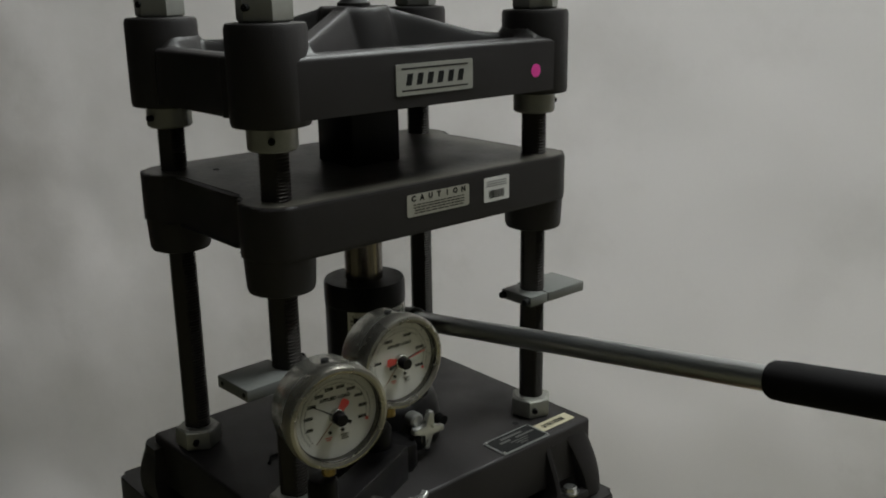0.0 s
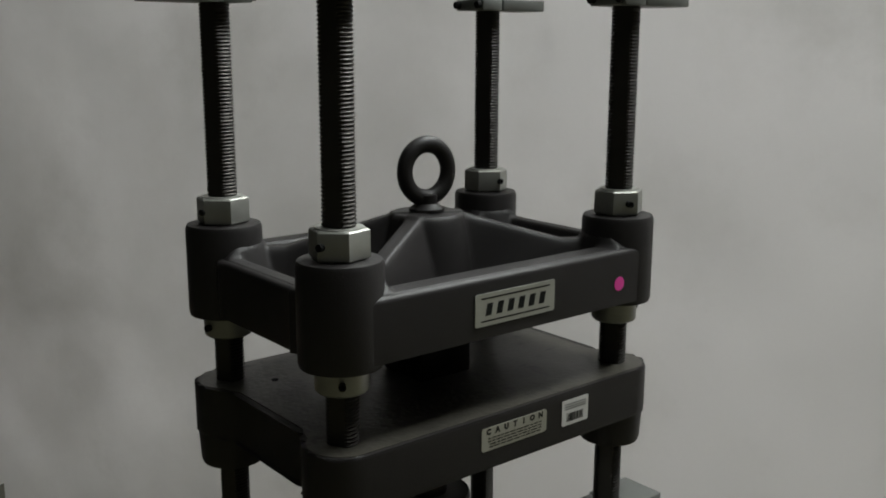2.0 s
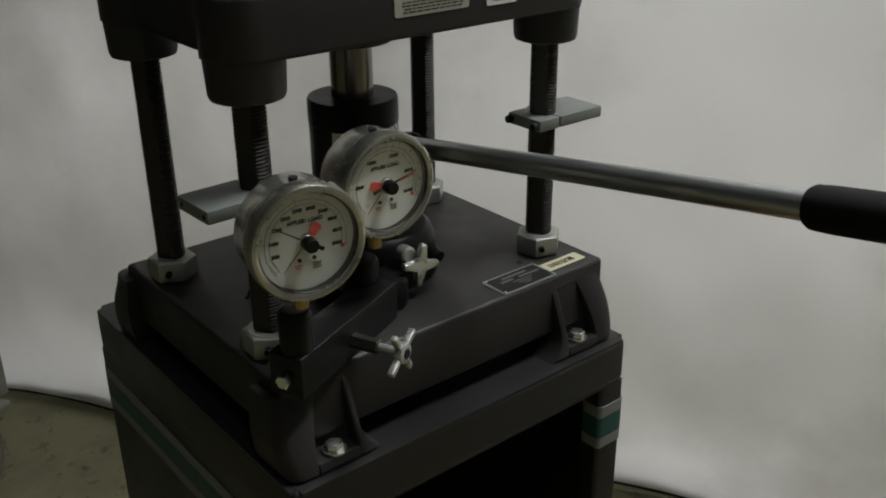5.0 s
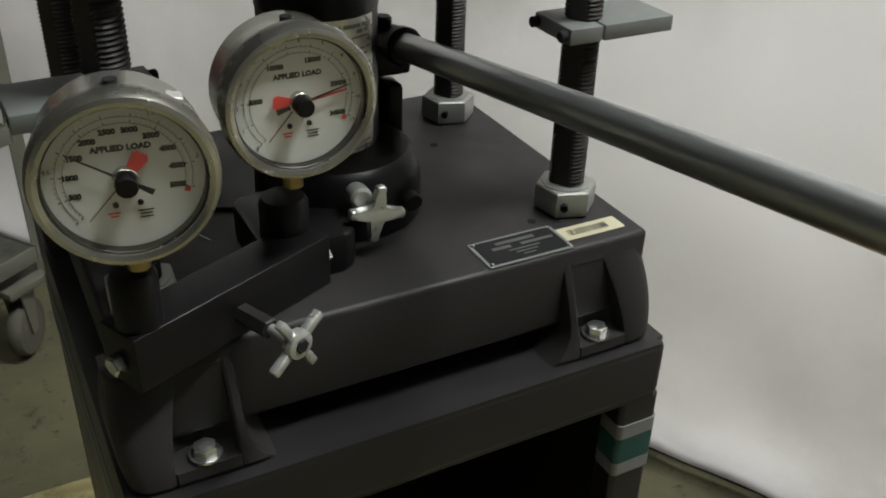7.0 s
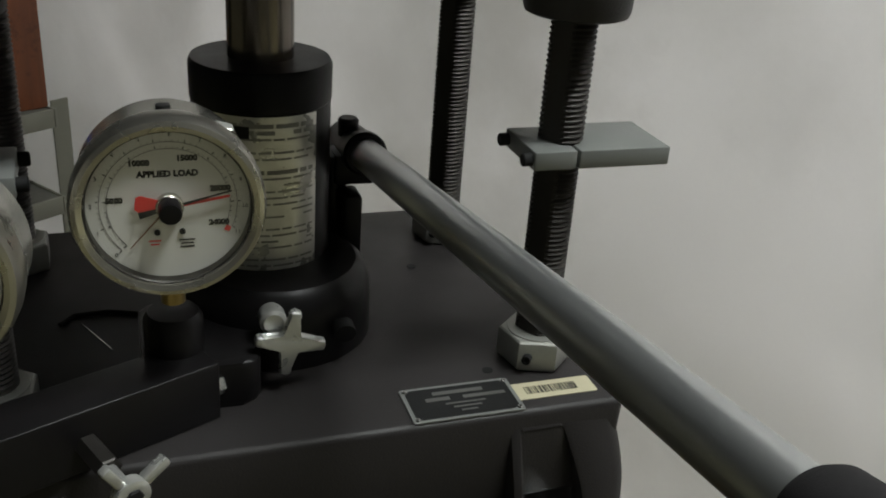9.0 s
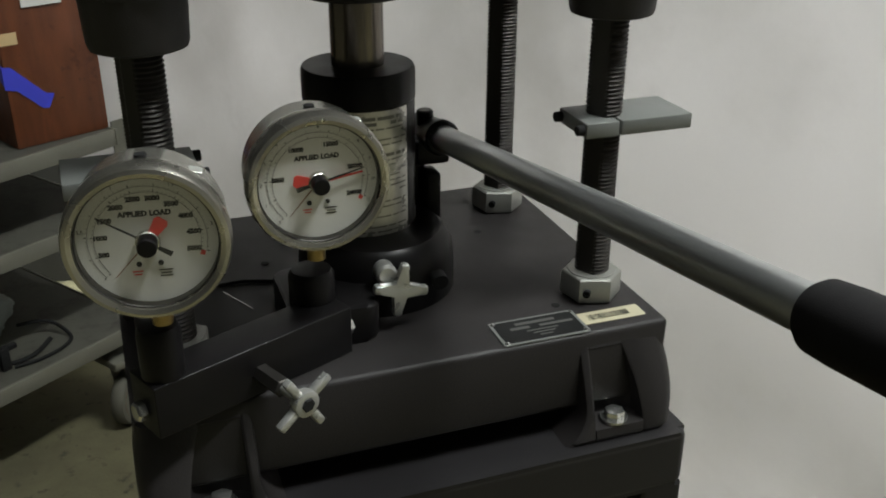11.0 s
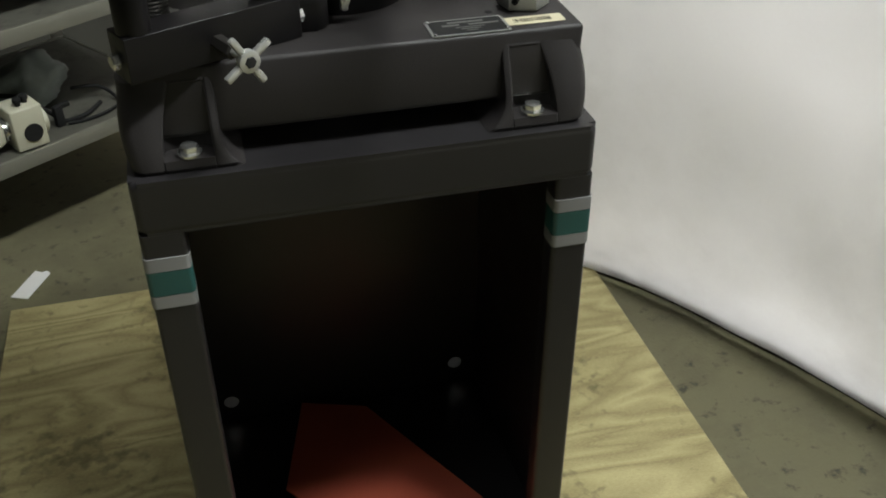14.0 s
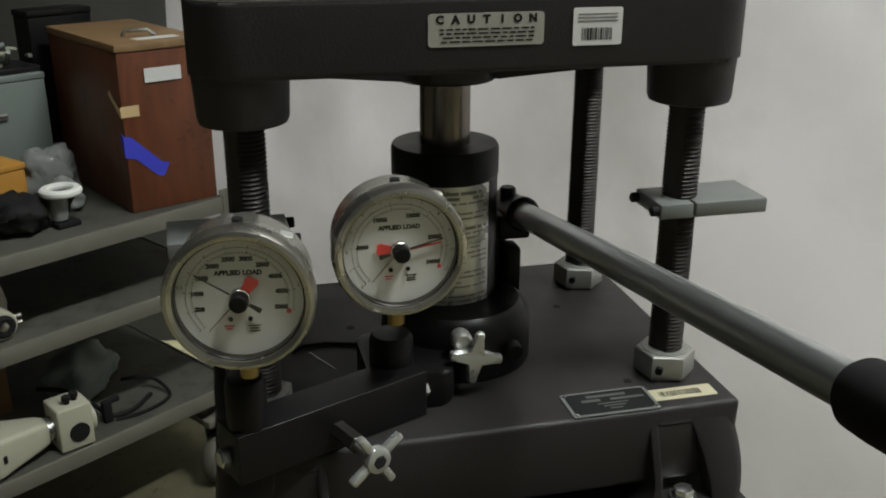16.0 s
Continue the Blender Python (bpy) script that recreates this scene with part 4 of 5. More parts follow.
def star_knob(x, y, z, az, turn, kind):
    """A four-armed die-cast valve handle on its stem: a flat star, or a ringed hub with bar arms."""
    m = wall_plane(x, y, z, az)
    if kind == "star":
        pts = []
        for k in range(4):
            a = turn + k * math.pi / 2
            for rr, off in ((0.0085, -0.0036), (0.0150, -0.0025), (0.0190, -0.0034), (0.0215, -0.0043), (0.0240, -0.0034), (0.0250, 0.0), (0.0240, 0.0034), (0.0215, 0.0043), (0.0190, 0.0034), (0.0150, 0.0025), (0.0085, 0.0036), (0.0062, 0.0062)):
                pts.append((rr * math.cos(a) - off * math.sin(a), rr * math.sin(a) + off * math.cos(a)))
        ob = part("valve_knob", prism(pts, -0.004, 0.004, 0.0018, 3, m), M_STAR, press, "bright die-cast four-armed star valve knob")
        part("gland_nut", lathe([(0.0085, -0.022), (0.0095, -0.019), (0.0095, -0.008), (0.007, -0.006), (0.004, -0.006)], 20, m @ Matrix.Translation((-0.010, 0.012, 0))), M_STAR, ob)
        part("stem", rod(m @ Vector((0, 0, -0.032)), m @ Vector((0, 0, -0.0035)), 0.005, 12), M_STEEL_D, ob)
        return ob
    ob = part("valve_knob", lathe([(0.0075, -0.005), (0.0105, -0.004), (0.0110, 0.0), (0.0105, 0.0040), (0.0080, 0.0050), (0.0050, 0.0046)], 28, m), M_STAR, press, "bright die-cast four-armed valve knob")
    for k in range(4):
        a = turn + k * math.pi / 2
        mk = m @ Matrix.Rotation(a, 4, "Z")
        part("arm", box(0.0095, 0.0272, -0.0034, 0.0034, -0.0046, 0.0028, 0.0018, 2, mk), M_STAR, ob)
    part("screw", rod(m @ Vector((0, 0, 0.003)), m @ Vector((0, 0, 0.0062)), 0.0058, 6, chamfer=0.0008), M_INK, ob)
    part("stem", rod(m @ Vector((0, 0, -0.060)), m @ Vector((0, 0, -0.0045)), 0.0042, 12), M_STAR, ob)
    part("packing_nut", rod(m @ Vector((0, 0, -0.060)), m @ Vector((0, 0, -0.026)), 0.0080, 6, chamfer=0.001), M_STEEL_D, ob)
    return ob


star_knob(0.0, -0.006, 0.9225, 0, 1.40, "star")
star_knob(-0.1105, -0.1180, 0.9020, math.degrees(mang), 0.55, "bar")


# pressure gauges
def gauge(x, y, z, az, numerals, full, start, span, outer, black, red, flag, thin):
    """A round gauge: hub of the dial at x, y, z; angles clockwise from the top."""
    m = wall_plane(x, y, z, az)
    ob = part("pressure_gauge", lathe([(0.030, -0.046), (0.049, -0.043), (0.051, -0.040), (0.051, -0.0025)], 64, m), M_CHROME, press, "round steel pressure gauge with white dial")
    bz = lathe([(0.0500, -0.010), (0.0540, -0.009), (0.0546, -0.004), (0.0544, 0.004), (0.0528, 0.0085), (0.0500, 0.0095), (0.0468, 0.0080), (0.0462, 0.0030), (0.0462, -0.0015)], 72, m, cap=False)
    part("bezel", bz, M_BEZEL, ob, "worn steel bezel")
    # added dark ring that draws the bezel's inner shadow
    part("bezel_shade_ring", lathe([(0.0461, -0.0010), (0.0461, 0.0060), (0.0454, 0.0052), (0.0452, -0.0008)], 64, m, cap=False), M_STEEL_D, ob, "dark ring for the shade inside the bezel")
    part("dial", lathe([(0.0463, -0.0014), (0.0463, -0.0010), (0.001, -0.0010)], 64, m), M_DIAL, ob, "white dial with black figures")
    ink_ = bmesh.new()
    n = 50
    for k in range(n + 1):
        a = radians(start + span * k / n)
        big = k % 5 == 0
        for r0, r1, w in ((0.0345, 0.0352 if not big else 0.0360, 0.00018 if not big else 0.0003), (0.0385, 0.0392 if not big else 0.0400, 0.00018 if not big else 0.0003)):
            box(-w, w, r0, r1, -0.0010, -0.0007, 0, 1, m @ Matrix.Rotation(-a, 4, "Z"), ink_)
    for r0 in (0.0340, 0.0380):
        for k in range(48):
            a = radians(start + span * (k + 0.5) / 48)
            w = math.radians(span) / 96 * r0 * 1.02
            box(-w, w, r0 - 0.00013, r0 + 0.00013, -0.0010, -0.0008, 0, 1, m @ Matrix.Rotation(-a, 4, "Z"), ink_)
    for v in numerals:
        a = radians(start + span * v / full)
        letters(str(v), 0.0046, m @ Matrix.Translation((math.sin(a) * 0.0300, math.cos(a) * 0.0300, -0.0008)), ink_, 0.0001, bold=0.07)
    for t, v in outer:
        a = radians(start + span * v / full)
        letters(t, 0.0038, m @ Matrix.Translation((math.sin(a) * 0.0425, math.cos(a) * 0.0425, -0.0008)), ink_, 0.0001)
    letters("APPLIED LOAD", 0.0050, m @ Matrix.Translation((0, 0.0190, -0.0008)), ink_, 0.0001, bold=0.06)
    for k, w in enumerate((0.009, 0.007, 0.008)):
        box(0.009 - w / 2, 0.009 + w / 2, -0.0225 - k * 0.0022, -0.0217 - k * 0.0022, -0.0010, -0.0007, 0, 1, m, ink_)
    for xx in (-0.0075, 0.0065):
        lathe([(0.0018, -0.0010), (0.0018, 0.0004), (0.001, 0.0005)], 12, m @ Matrix.Translation((xx, -0.0165, 0)), ink_)
    part("figures", ink_, M_INK, ob, smooth=0)
    for k, w in enumerate((0.007, 0.005)):
        part("red_print", box(-0.009 - w / 2, -0.009 + w / 2, -0.0225 - k * 0.0022, -0.0215 - k * 0.0022, -0.0010, -0.0007, 0, 1, m), M_RED, ob, smooth=0)
    a = radians(start + span + 3)
    part("red_mark", box(-0.0016, 0.0016, 0.0345, 0.0378, -0.0010, -0.0006, 0, 1, m @ Matrix.Rotation(-a, 4, "Z")), M_RED, ob, smooth=0)
    fm_ = m @ Matrix.Rotation(-radians(flag), 4, "Z")
    part("stop_pointer", prism([(-0.0032, 0.0055), (0.0032, 0.0055), (0.0050, 0.0165), (0.0034, 0.0190), (-0.0034, 0.0190), (-0.0050, 0.0165)], 0.0012, 0.0018, 0, 1, fm_), M_RED, ob, "red marker pointer", smooth=0)
    if red is not None:
        part("red_pointer", prism([(-0.0012, 0.0), (0.0012, 0.0), (0.0007, 0.034), (-0.0007, 0.034)], 0.0022, 0.0026, 0, 1, m @ Matrix.Rotation(-radians(red), 4, "Z")), M_RED, ob, smooth=0)
    part("thin_pointer", prism([(-0.0006, 0.0), (0.0006, 0.0), (0.0003, 0.034), (-0.0003, 0.034)], 0.0004, 0.0008, 0, 1, m @ Matrix.Rotation(-radians(thin), 4, "Z")), M_RUST, ob, smooth=0)
    part("pointer", prism([(-0.0020, -0.0175), (0.0020, -0.0175), (0.0008, 0.0), (0.0004, 0.036), (-0.0004, 0.036), (-0.0008, 0.0)], 0.0028, 0.0033, 0, 1, m @ Matrix.Rotation(-radians(black), 4, "Z")), M_INK, ob, smooth=0)
    part("collar", lathe([(0.0078, -0.0008), (0.0078, 0.0036), (0.0072, 0.0042), (0.005, 0.0042)], 28, m), M_CHROME, ob, "bright collar")
    part("knob", lathe([(0.0066, 0.0043), (0.0066, 0.0125), (0.0060, 0.0138), (0.003, 0.0140)], 24, m), M_BLACK, ob, "black centre knob")
    gl = part("glass", lathe([(0.0464, 0.0046), (0.0464, 0.0060)], 48, m), M_GLASS, ob)
    gl.visible_shadow = False
    part("case_screw", rod(m @ Vector((0.0, 0.0505, -0.02)), m @ Vector((0.0, 0.0535, -0.02)), 0.0042, 12), M_INK, ob)
    part("case_tab", box(0.012, 0.028, 0.0462, 0.0475, -0.026, -0.014, 0.001, 1, m @ Matrix.Rotation(-0.25, 4, "Z")), M_PLATE, ob)
    c = m @ Vector((0, -0.050, -0.024))
    part("brass_fitting", prism(hexagon(0.0098, 0.4), 0, 0.0125, 0.001, 1, Matrix.Translation((c.x, c.y, c.z - 0.0135))), M_BRASS, ob, "brass hex fitting")
    part("neck", rod((c.x, c.y, c.z - 0.024), (c.x, c.y, c.z + 0.008), 0.0075, 16), M_BRASS, ob)
    return ob


gauge(-0.2050, -0.1115, 1.0460, -8, (500, 1000, 1500, 2000, 2500, 3000, 3500, 4000, 4500, 5000), 5000, -130, 236, (("0.5", 1102), ("1", 2205), ("1.5", 3307), ("2", 4409)), -57, None, 36, -137)
gauge(-0.0775, -0.0535, 1.0500, -1, (5000, 10000, 15000, 20000, 24000), 24000, -134, 248, tuple((str(k), 2204.6 * k) for k in range(0, 12)), 76, 81, -82, -138)

# lever: link, socket, tube and grip
H0, H1 = Vector((0.0790, 0.130, 1.0120)), Vector((0.0716, -0.4150, 1.0990))
hd = (H1 - H0).normalized()
lever = part("lever_socket", rod(H0 - hd * 0.05, H0 + hd * 0.022, 0.0160, 24, chamfer=0.002), M_BLACK, press, "black lever socket")
part("collar", rod(H0 + hd * 0.012, H0 + hd * 0.026, 0.0175, 24, chamfer=0.002), M_BLACK, lever)
part("pivot_cap", rod(H0 + Vector((-0.006, 0.012, 0.006)), H0 + Vector((-0.006, 0.012, 0.0225)), 0.0085, 18, chamfer=0.002), M_BLACK, lever)
part("pivot_pin", rod((0.048, 0.140, 0.992), (0.096, 0.140, 0.992), 0.0075, 16, chamfer=0.001), M_STEEL_D, lever)
part("link", box(0.0555, 0.0625, 0.124, 0.156, 0.925, 1.008, 0.003, 2), M_BLACK, lever)
part("link", box(0.0640, 0.0790, 0.108, 0.136, 0.925, 0.980, 0.004, 2), M_BLACK, lever)
part("yoke", box(0.058, 0.092, 0.120, 0.150, 0.984, 1.010, 0.004, 2), M_BLACK, lever)
part("pump_plunger", rod((0.0660, 0.142, 0.890), (0.0660, 0.142, 0.990), 0.0065, 16), M_BLACK, lever)
part("lever_tube", rod(H0, H1 + hd * 0.03, 0.0124, 32, chamfer=0.001), M_TUBE, press, "bright zinc-plated steel lever tube")
q = Matrix.Translation(H1) @ hd.to_track_quat("Z", "Y").to_matrix().to_4x4()
grip = part("foam_grip", lathe([(0.0124, -0.0005), (0.0160, 0.0), (0.0182, 0.004), (0.0190, 0.02), (0.0190, 0.113), (0.0178, 0.123), (0.0140, 0.1285), (0.0080, 0.129), (0.0075, 0.119)], 40, q), M_FOAM, press, "black foam hand grip")
part("end_cap", lathe([(0.0078, 0.1185), (0.0078, 0.1240), (0.003, 0.1250)], 20, q), M_CAP, grip, "dark red end cap")

# plates on the base
bmx = Matrix.Translation((0.1155, -0.0462, BZ))
dplate = part("data_plate", prism(rounded(-0.0415, 0.0415, -0.0205, 0.0205, 0.002), 0.0001, 0.0012, 0.0003, 1, bmx), M_ALU, base, "black and silver riveted data plate")
field = bmesh.new()
prism([(-0.0385, -0.0135), (-0.0345, -0.0178), (0.0345, -0.0178), (0.0385, -0.0135), (0.0385, 0.0135), (0.0345, 0.0178), (-0.0345, 0.0178), (-0.0385, 0.0135)], 0.0011, 0.0015, 0, 1, bmx, field)
part("field", field, M_INK, dplate, smooth=0)
pl = bmesh.new()
box(-0.019, 0.019, 0.0085, 0.0125, 0.0014, 0.0018, 0, 1, bmx, pl)
box(-0.026, -0.008, 0.0015, 0.0055, 0.0014, 0.0018, 0, 1, bmx, pl)
box(0.002, 0.034, 0.0015, 0.0050, 0.0014, 0.0018, 0, 1, bmx, pl)
for y in (-0.003, -0.0075, -0.012):
    box(-0.016 + abs(y), 0.020 - abs(y), y - 0.0008, y + 0.0008, 0.0014, 0.0018, 0, 1, bmx, pl)
part("printing", pl, M_PLATEINK, dplate, smooth=0)
for rx in (-0.038, 0.038):
    for ry in (-0.017, 0.017):
        part("rivet", lathe([(0.0022, 0.0012), (0.0018, 0.0022), (0.0005, 0.0025)], 12, bmx @ Matrix.Translation((rx, ry, 0))), M_BOLT, dplate)
tm = Matrix.Translation((0.187, -0.0445, BZ))
tag = part("asset_tag", prism(rounded(-0.0310, 0.0320, -0.0105, 0.0095, 0.0015), 0.0001, 0.0007, 0, 1, tm), M_CREAM, base, "cream asset tag with a barcode")
part("barcode", barcode(tm, -0.022, 0.018, -0.005, 0.004, 3), M_INK, tag, smooth=0)

part("scratch_wire", rod((-0.1387, 0.1150, BZ + 0.0006), (-0.1180, 0.0734, BZ + 0.0006), 0.0006, 6), M_BOLT, base, "short bright wire offcut")
part("loose_cable", sweep([(-0.155, 0.115, BZ + 0.002), (-0.145, 0.128, BZ + 0.002), (-0.12, 0.13, BZ + 0.002), (-0.09, 0.12, BZ + 0.002), (-0.07, 0.105, BZ + 0.002)], 0.0018, 8), M_INK, base, "thin black cable")

# ---- the cart ----
CART = Matrix.Translation((-0.6926, 0.9274, 0)) @ Matrix.Rotation(0.6128, 4, "Z")
cart = thing("shelf_cart", (-0.45, 1.25, 0), "grey-green steel three-shelf workshop cart on swivel casters", "cart")
SA, SB, SC = 0.695, 0.521, 0.2515
DEPTH, LEN = 0.52, 0.588
for z in (SC, SB, SA):
    bm = box(-0.03, LEN, 0.004, DEPTH, z - 0.004, z, 0.001, 1, CART)
    sh = part("shelf", bm, M_SHELF_SHADED, cart)
    part("lip", box(-0.03, LEN, -0.004, 0.0035, z - 0.032, z + 0.003, 0.0015, 2, CART), M_RACK, sh)
    part("lip", box(-0.03, LEN, DEPTH + 0.0005, DEPTH + 0.008, z - 0.032, z + 0.003, 0.0015, 2, CART), M_RACK, sh)
    part("lip", box(LEN + 0.0005, LEN + 0.006, -0.004, DEPTH + 0.008, z - 0.032, z + 0.003, 0.0015, 2, CART), M_RACK, sh)
for a, b in ((-0.028, -0.006), (-0.028, DEPTH + 0.010), (LEN - 0.032, DEPTH + 0.010), (LEN + 0.008, 0.02)):
    bm = box(a, a + 0.036, b - 0.004, b, 0.185, 0.708, 0.0008, 1, CART)
    part("post", bm, M_RACK, cart)
for a, b in ((-0.02, 0.03), (-0.02, DEPTH - 0.03), (LEN - 0.04, DEPTH - 0.03), (LEN - 0.04, 0.03)):
    cas = part("caster", box(a - 0.05, a + 0.055, b - 0.04, b + 0.045, 0.168, 0.186, 0.003, 2, CART), M_RACK, cart, "swivel caster with worn rubber wheel")
    for sgn in (-1, 1):
        m = CART @ Matrix.Translation((a, b, 0.065)) @ Matrix.Rotation(radians(25), 4, "Z")
        part("fork", prism([(-0.030, 0.103), (0.030, 0.103), (0.012, -0.012), (-0.012, -0.012)], sgn * 0.019 - 0.002, sgn * 0.019 + 0.002, 0.0006, 1, m @ Matrix(((1, 0, 0, 0), (0, 0, 1, 0), (0, 1, 0, 0), (0, 0, 0, 1)))), M_RACK, cas)
    rm = m @ Matrix.Rotation(radians(90), 4, "X")
    wheel = part("wheel", lathe([(0.052, -0.016), (0.060, -0.015), (0.0645, -0.009), (0.065, 0.0), (0.0645, 0.009), (0.060, 0.015), (0.052, 0.016)], 40, rm), M_RUBBER, cas)
    part("wheel_disc", lathe([(0.0525, -0.008), (0.048, -0.0165), (0.044, -0.009), (0.018, -0.009), (0.016, -0.018), (0.016, 0.018), (0.018, 0.009), (0.044, 0.009), (0.048, 0.0165), (0.0525, 0.008)], 32, rm, cap=False), M_RUST, cas)


def on_cart(a, b, z, turn=0.0):
    return CART @ Matrix.Translation((a, b, z)) @ Matrix.Rotation(radians(turn), 4, "Z")


# wooden instrument case
bm_ = on_cart(0.405, 0.046, SA + 0.0005, -8)
case = thing("wooden_case", (bm_ @ Vector((0.095, 0.17, 0)))[:], "reddish-brown stained wooden instrument case patched with tape", "box")
part("body", box(0, 0.19, 0, 0.36, 0.0, 0.324, 0.003, 2, bm_), M_MAHOG, case)
part("lid", box(-0.003, 0.193, -0.003, 0.363, 0.3245, 0.340, 0.003, 2, bm_), M_WOODTOP, case, "lighter worn wooden lid")
part("paper_label", box(0.052, 0.130, -0.0042, -0.0032, 0.262, 0.290, 0, 1, bm_), M_PAPERLBL, case, "white paper label")
part("masking_tape", box(-0.0035, 0.035, -0.0018, -0.0006, 0.198, 0.220, 0, 1, bm_), M_TAPE, case, "brown masking tape strip")
part("masking_tape", prism([(0.0, 0.205), (0.05, 0.245), (0.056, 0.237), (0.004, 0.196)], -0.0018, -0.0006, 0, 1, bm_ @ Matrix(((0, 0, 1, 0), (1, 0, 0, 0), (0, 1, 0, 0), (0, 0, 0, 1)))), M_TAPE, case)
part("blue_tape", prism([(-0.004, 0.160), (0.012, 0.158), (0.072, 0.098), (0.088, 0.094), (0.074, 0.068), (0.062, 0.070), (0.018, 0.112), (-0.004, 0.118)], -0.002, -0.0008, 0, 1, bm_ @ Matrix(((1, 0, 0, 0), (0, 0, 1, 0), (0, 1, 0, 0), (0, 0, 0, 1)))), M_BLUE, case, "strip of blue painter's tape")
part("blue_tape", prism([(0.0, 0.120), (0.016, 0.130), (0.018, 0.165), (0.0, 0.160)], -0.002, -0.0008, 0, 1, bm_ @ Matrix(((0, 0, 1, 0), (1, 0, 0, 0), (0, 1, 0, 0), (0, 0, 0, 1)))), M_BLUE, case)
part("handle", sweep([bm_ @ Vector(p) for p in ((0.055, 0.09, 0.341), (0.06, 0.09, 0.352), (0.10, 0.07, 0.354), (0.115, 0.068, 0.342))], 0.0045, 10), M_CHROME, case, "bright carrying handle")
part("top_label", box(0.06, 0.15, 0.03, 0.06, 0.3402, 0.3410, 0, 1, bm_), M_PAPERLBL, case)

# things on the top shelf
m = on_cart(0.275, 0.080, SA)
ring = thing("ring_light", m.translation[:], "white ring lamp standing on a dark bracket", "ring light")
part("ring", lathe([(0.022, 0.070), (0.026, 0.066), (0.036, 0.066), (0.040, 0.070), (0.040, 0.076), (0.036, 0.080), (0.026, 0.080), (0.022, 0.076), (0.022, 0.070)], 40, m, cap=False), M_WHITE, ring)
part("stalk", sweep([m @ Vector(p) for p in ((0.030, 0.0, 0.066), (0.012, 0.0, 0.045), (0.0, -0.005, 0.012), (0.01, -0.01, 0.006))], 0.006, 10), M_INK, ring)
part("foot", box(-0.022, 0.026, -0.018, 0.016, 0.0005, 0.012, 0.003, 2, m), M_INK, ring)
part("clear_cup", lathe([(0.016, 0.016), (0.020, 0.062), (0.019, 0.062), (0.015, 0.018)], 24, m @ Matrix.Translation((-0.006, 0.004, 0)), cap=False), M_POLY, ring)


def crumple(name, m, size, seed, mat, label, category, squash=0.7, rough=0.35):
    """A crumpled bag or a shapeless lump."""
    bm = bmesh.new()
    bmesh.ops.create_icosphere(bm, subdivisions=4, radius=1)
    off = Vector((seed * 3.7, seed * 1.3, seed))
    for v in bm.verts:
        p = v.co.copy()
        d = 1 + rough * noise.noise(p * 1.6 + off) + rough * 0.6 * abs(noise.noise(p * 4 + off)) + rough * 0.25 * noise.noise(p * 9 + off)
        v.co = Vector((p.x * d * size[0], p.y * d * size[1], max(-0.62, p.z * d * squash) * size[2] + 0.62 * size[2]))
    bmesh.ops.transform(bm, matrix=m, verts=bm.verts)
    return solo(name, bm, mat, label, category, smooth=60)


crumple("plastic_bag", on_cart(0.345, 0.27, SA + 0.0005), (0.06, 0.05, 0.085), 1, M_POLY, "crumpled clear plastic bag on the cart shelf", "plastic bag")
crumple("plastic_bag", on_cart(0.325, 0.175, SA + 0.0005), (0.036, 0.04, 0.05), 2, M_POLY, "small crumpled clear plastic bag on the cart", "plastic bag")
crumple("tape_scrap", pose(0.935, 0.168, 0.0005, 0, 0, -35), (0.034, 0.012, 0.016), 9, M_WHITE, "frayed whitish scrap of tape at the sheet's foot", "tape", 0.7, 0.6)
crumple("tape_scrap", pose(0.972, 0.128, 0.0005, 0, 0, -20), (0.012, 0.008, 0.010), 11, M_WHITE, "small frayed whitish scrap of tape on the concrete", "tape", 0.7, 0.6)
crumple("cable_coil", on_cart(0.20, 0.11, SA + 0.0005), (0.055, 0.05, 0.055), 3, M_INK, "dark tangled cable coil on the cart shelf", "cable coil")


def carton(name, m, w, d, h, mat, label, category, lid=True):
    ob = thing(name, m.translation[:], label, category)
    part("body", box(-w / 2, w / 2, 0, d, 0.0005, h, 0.003, 2, m), mat, ob)
    if lid:
        part("lid", box(-w / 2 - 0.002, w / 2 + 0.002, -0.002, d + 0.002, h + 0.0005, h + 0.014, 0.003, 2, m), mat, ob)
    return ob


carton("amber_carton", on_cart(0.235, 0.235, SA, 5), 0.10, 0.10, 0.085, M_AMBER, "small amber cardboard carton on the cart shelf", "box")
grey = carton("grey_instrument", on_cart(0.330, 0.375, SA + 0.0, 0), 0.18, 0.13, 0.235, M_GREYPL, "pale grey metal instrument box with a rim", "instrument")
part("latch", box(-0.03, -0.004, -0.008, -0.003, 0.16, 0.172, 0.002, 1, on_cart(0.330, 0.375, SA)), M_BOLT, grey)
tray = thing("wire_tray", on_cart(0.330, 0.44, SA + 0.25).translation[:], "dark tray of loose grey tubes on the instrument", "tray")
tm_ = on_cart(0.330, 0.435, SA + 0.2495)
part("tray_body", box(-0.09, 0.09, -0.05, 0.06, 0.0005, 0.012, 0.002, 1, tm_), M_INK, tray)
rng = random.Random(12)
for k in range(14):
    a = Vector((rng.uniform(-0.08, 0.08), rng.uniform(-0.045, 0.05), 0.018 + 0.003 * k))
    b = a + Vector((rng.uniform(-0.07, 0.07), rng.uniform(-0.05, 0.05), rng.uniform(-0.004, 0.03)))
    part("loose_tube", rod(tm_ @ a, tm_ @ b, 0.005, 10), rng.choice((M_GREYPL, M_IVORY, M_RACK)), tray)
carton("black_case", on_cart(0.508, 0.440, SA, 0), 0.15, 0.07, 0.355, M_BLACK, "tall black equipment case behind the wooden case", "case")

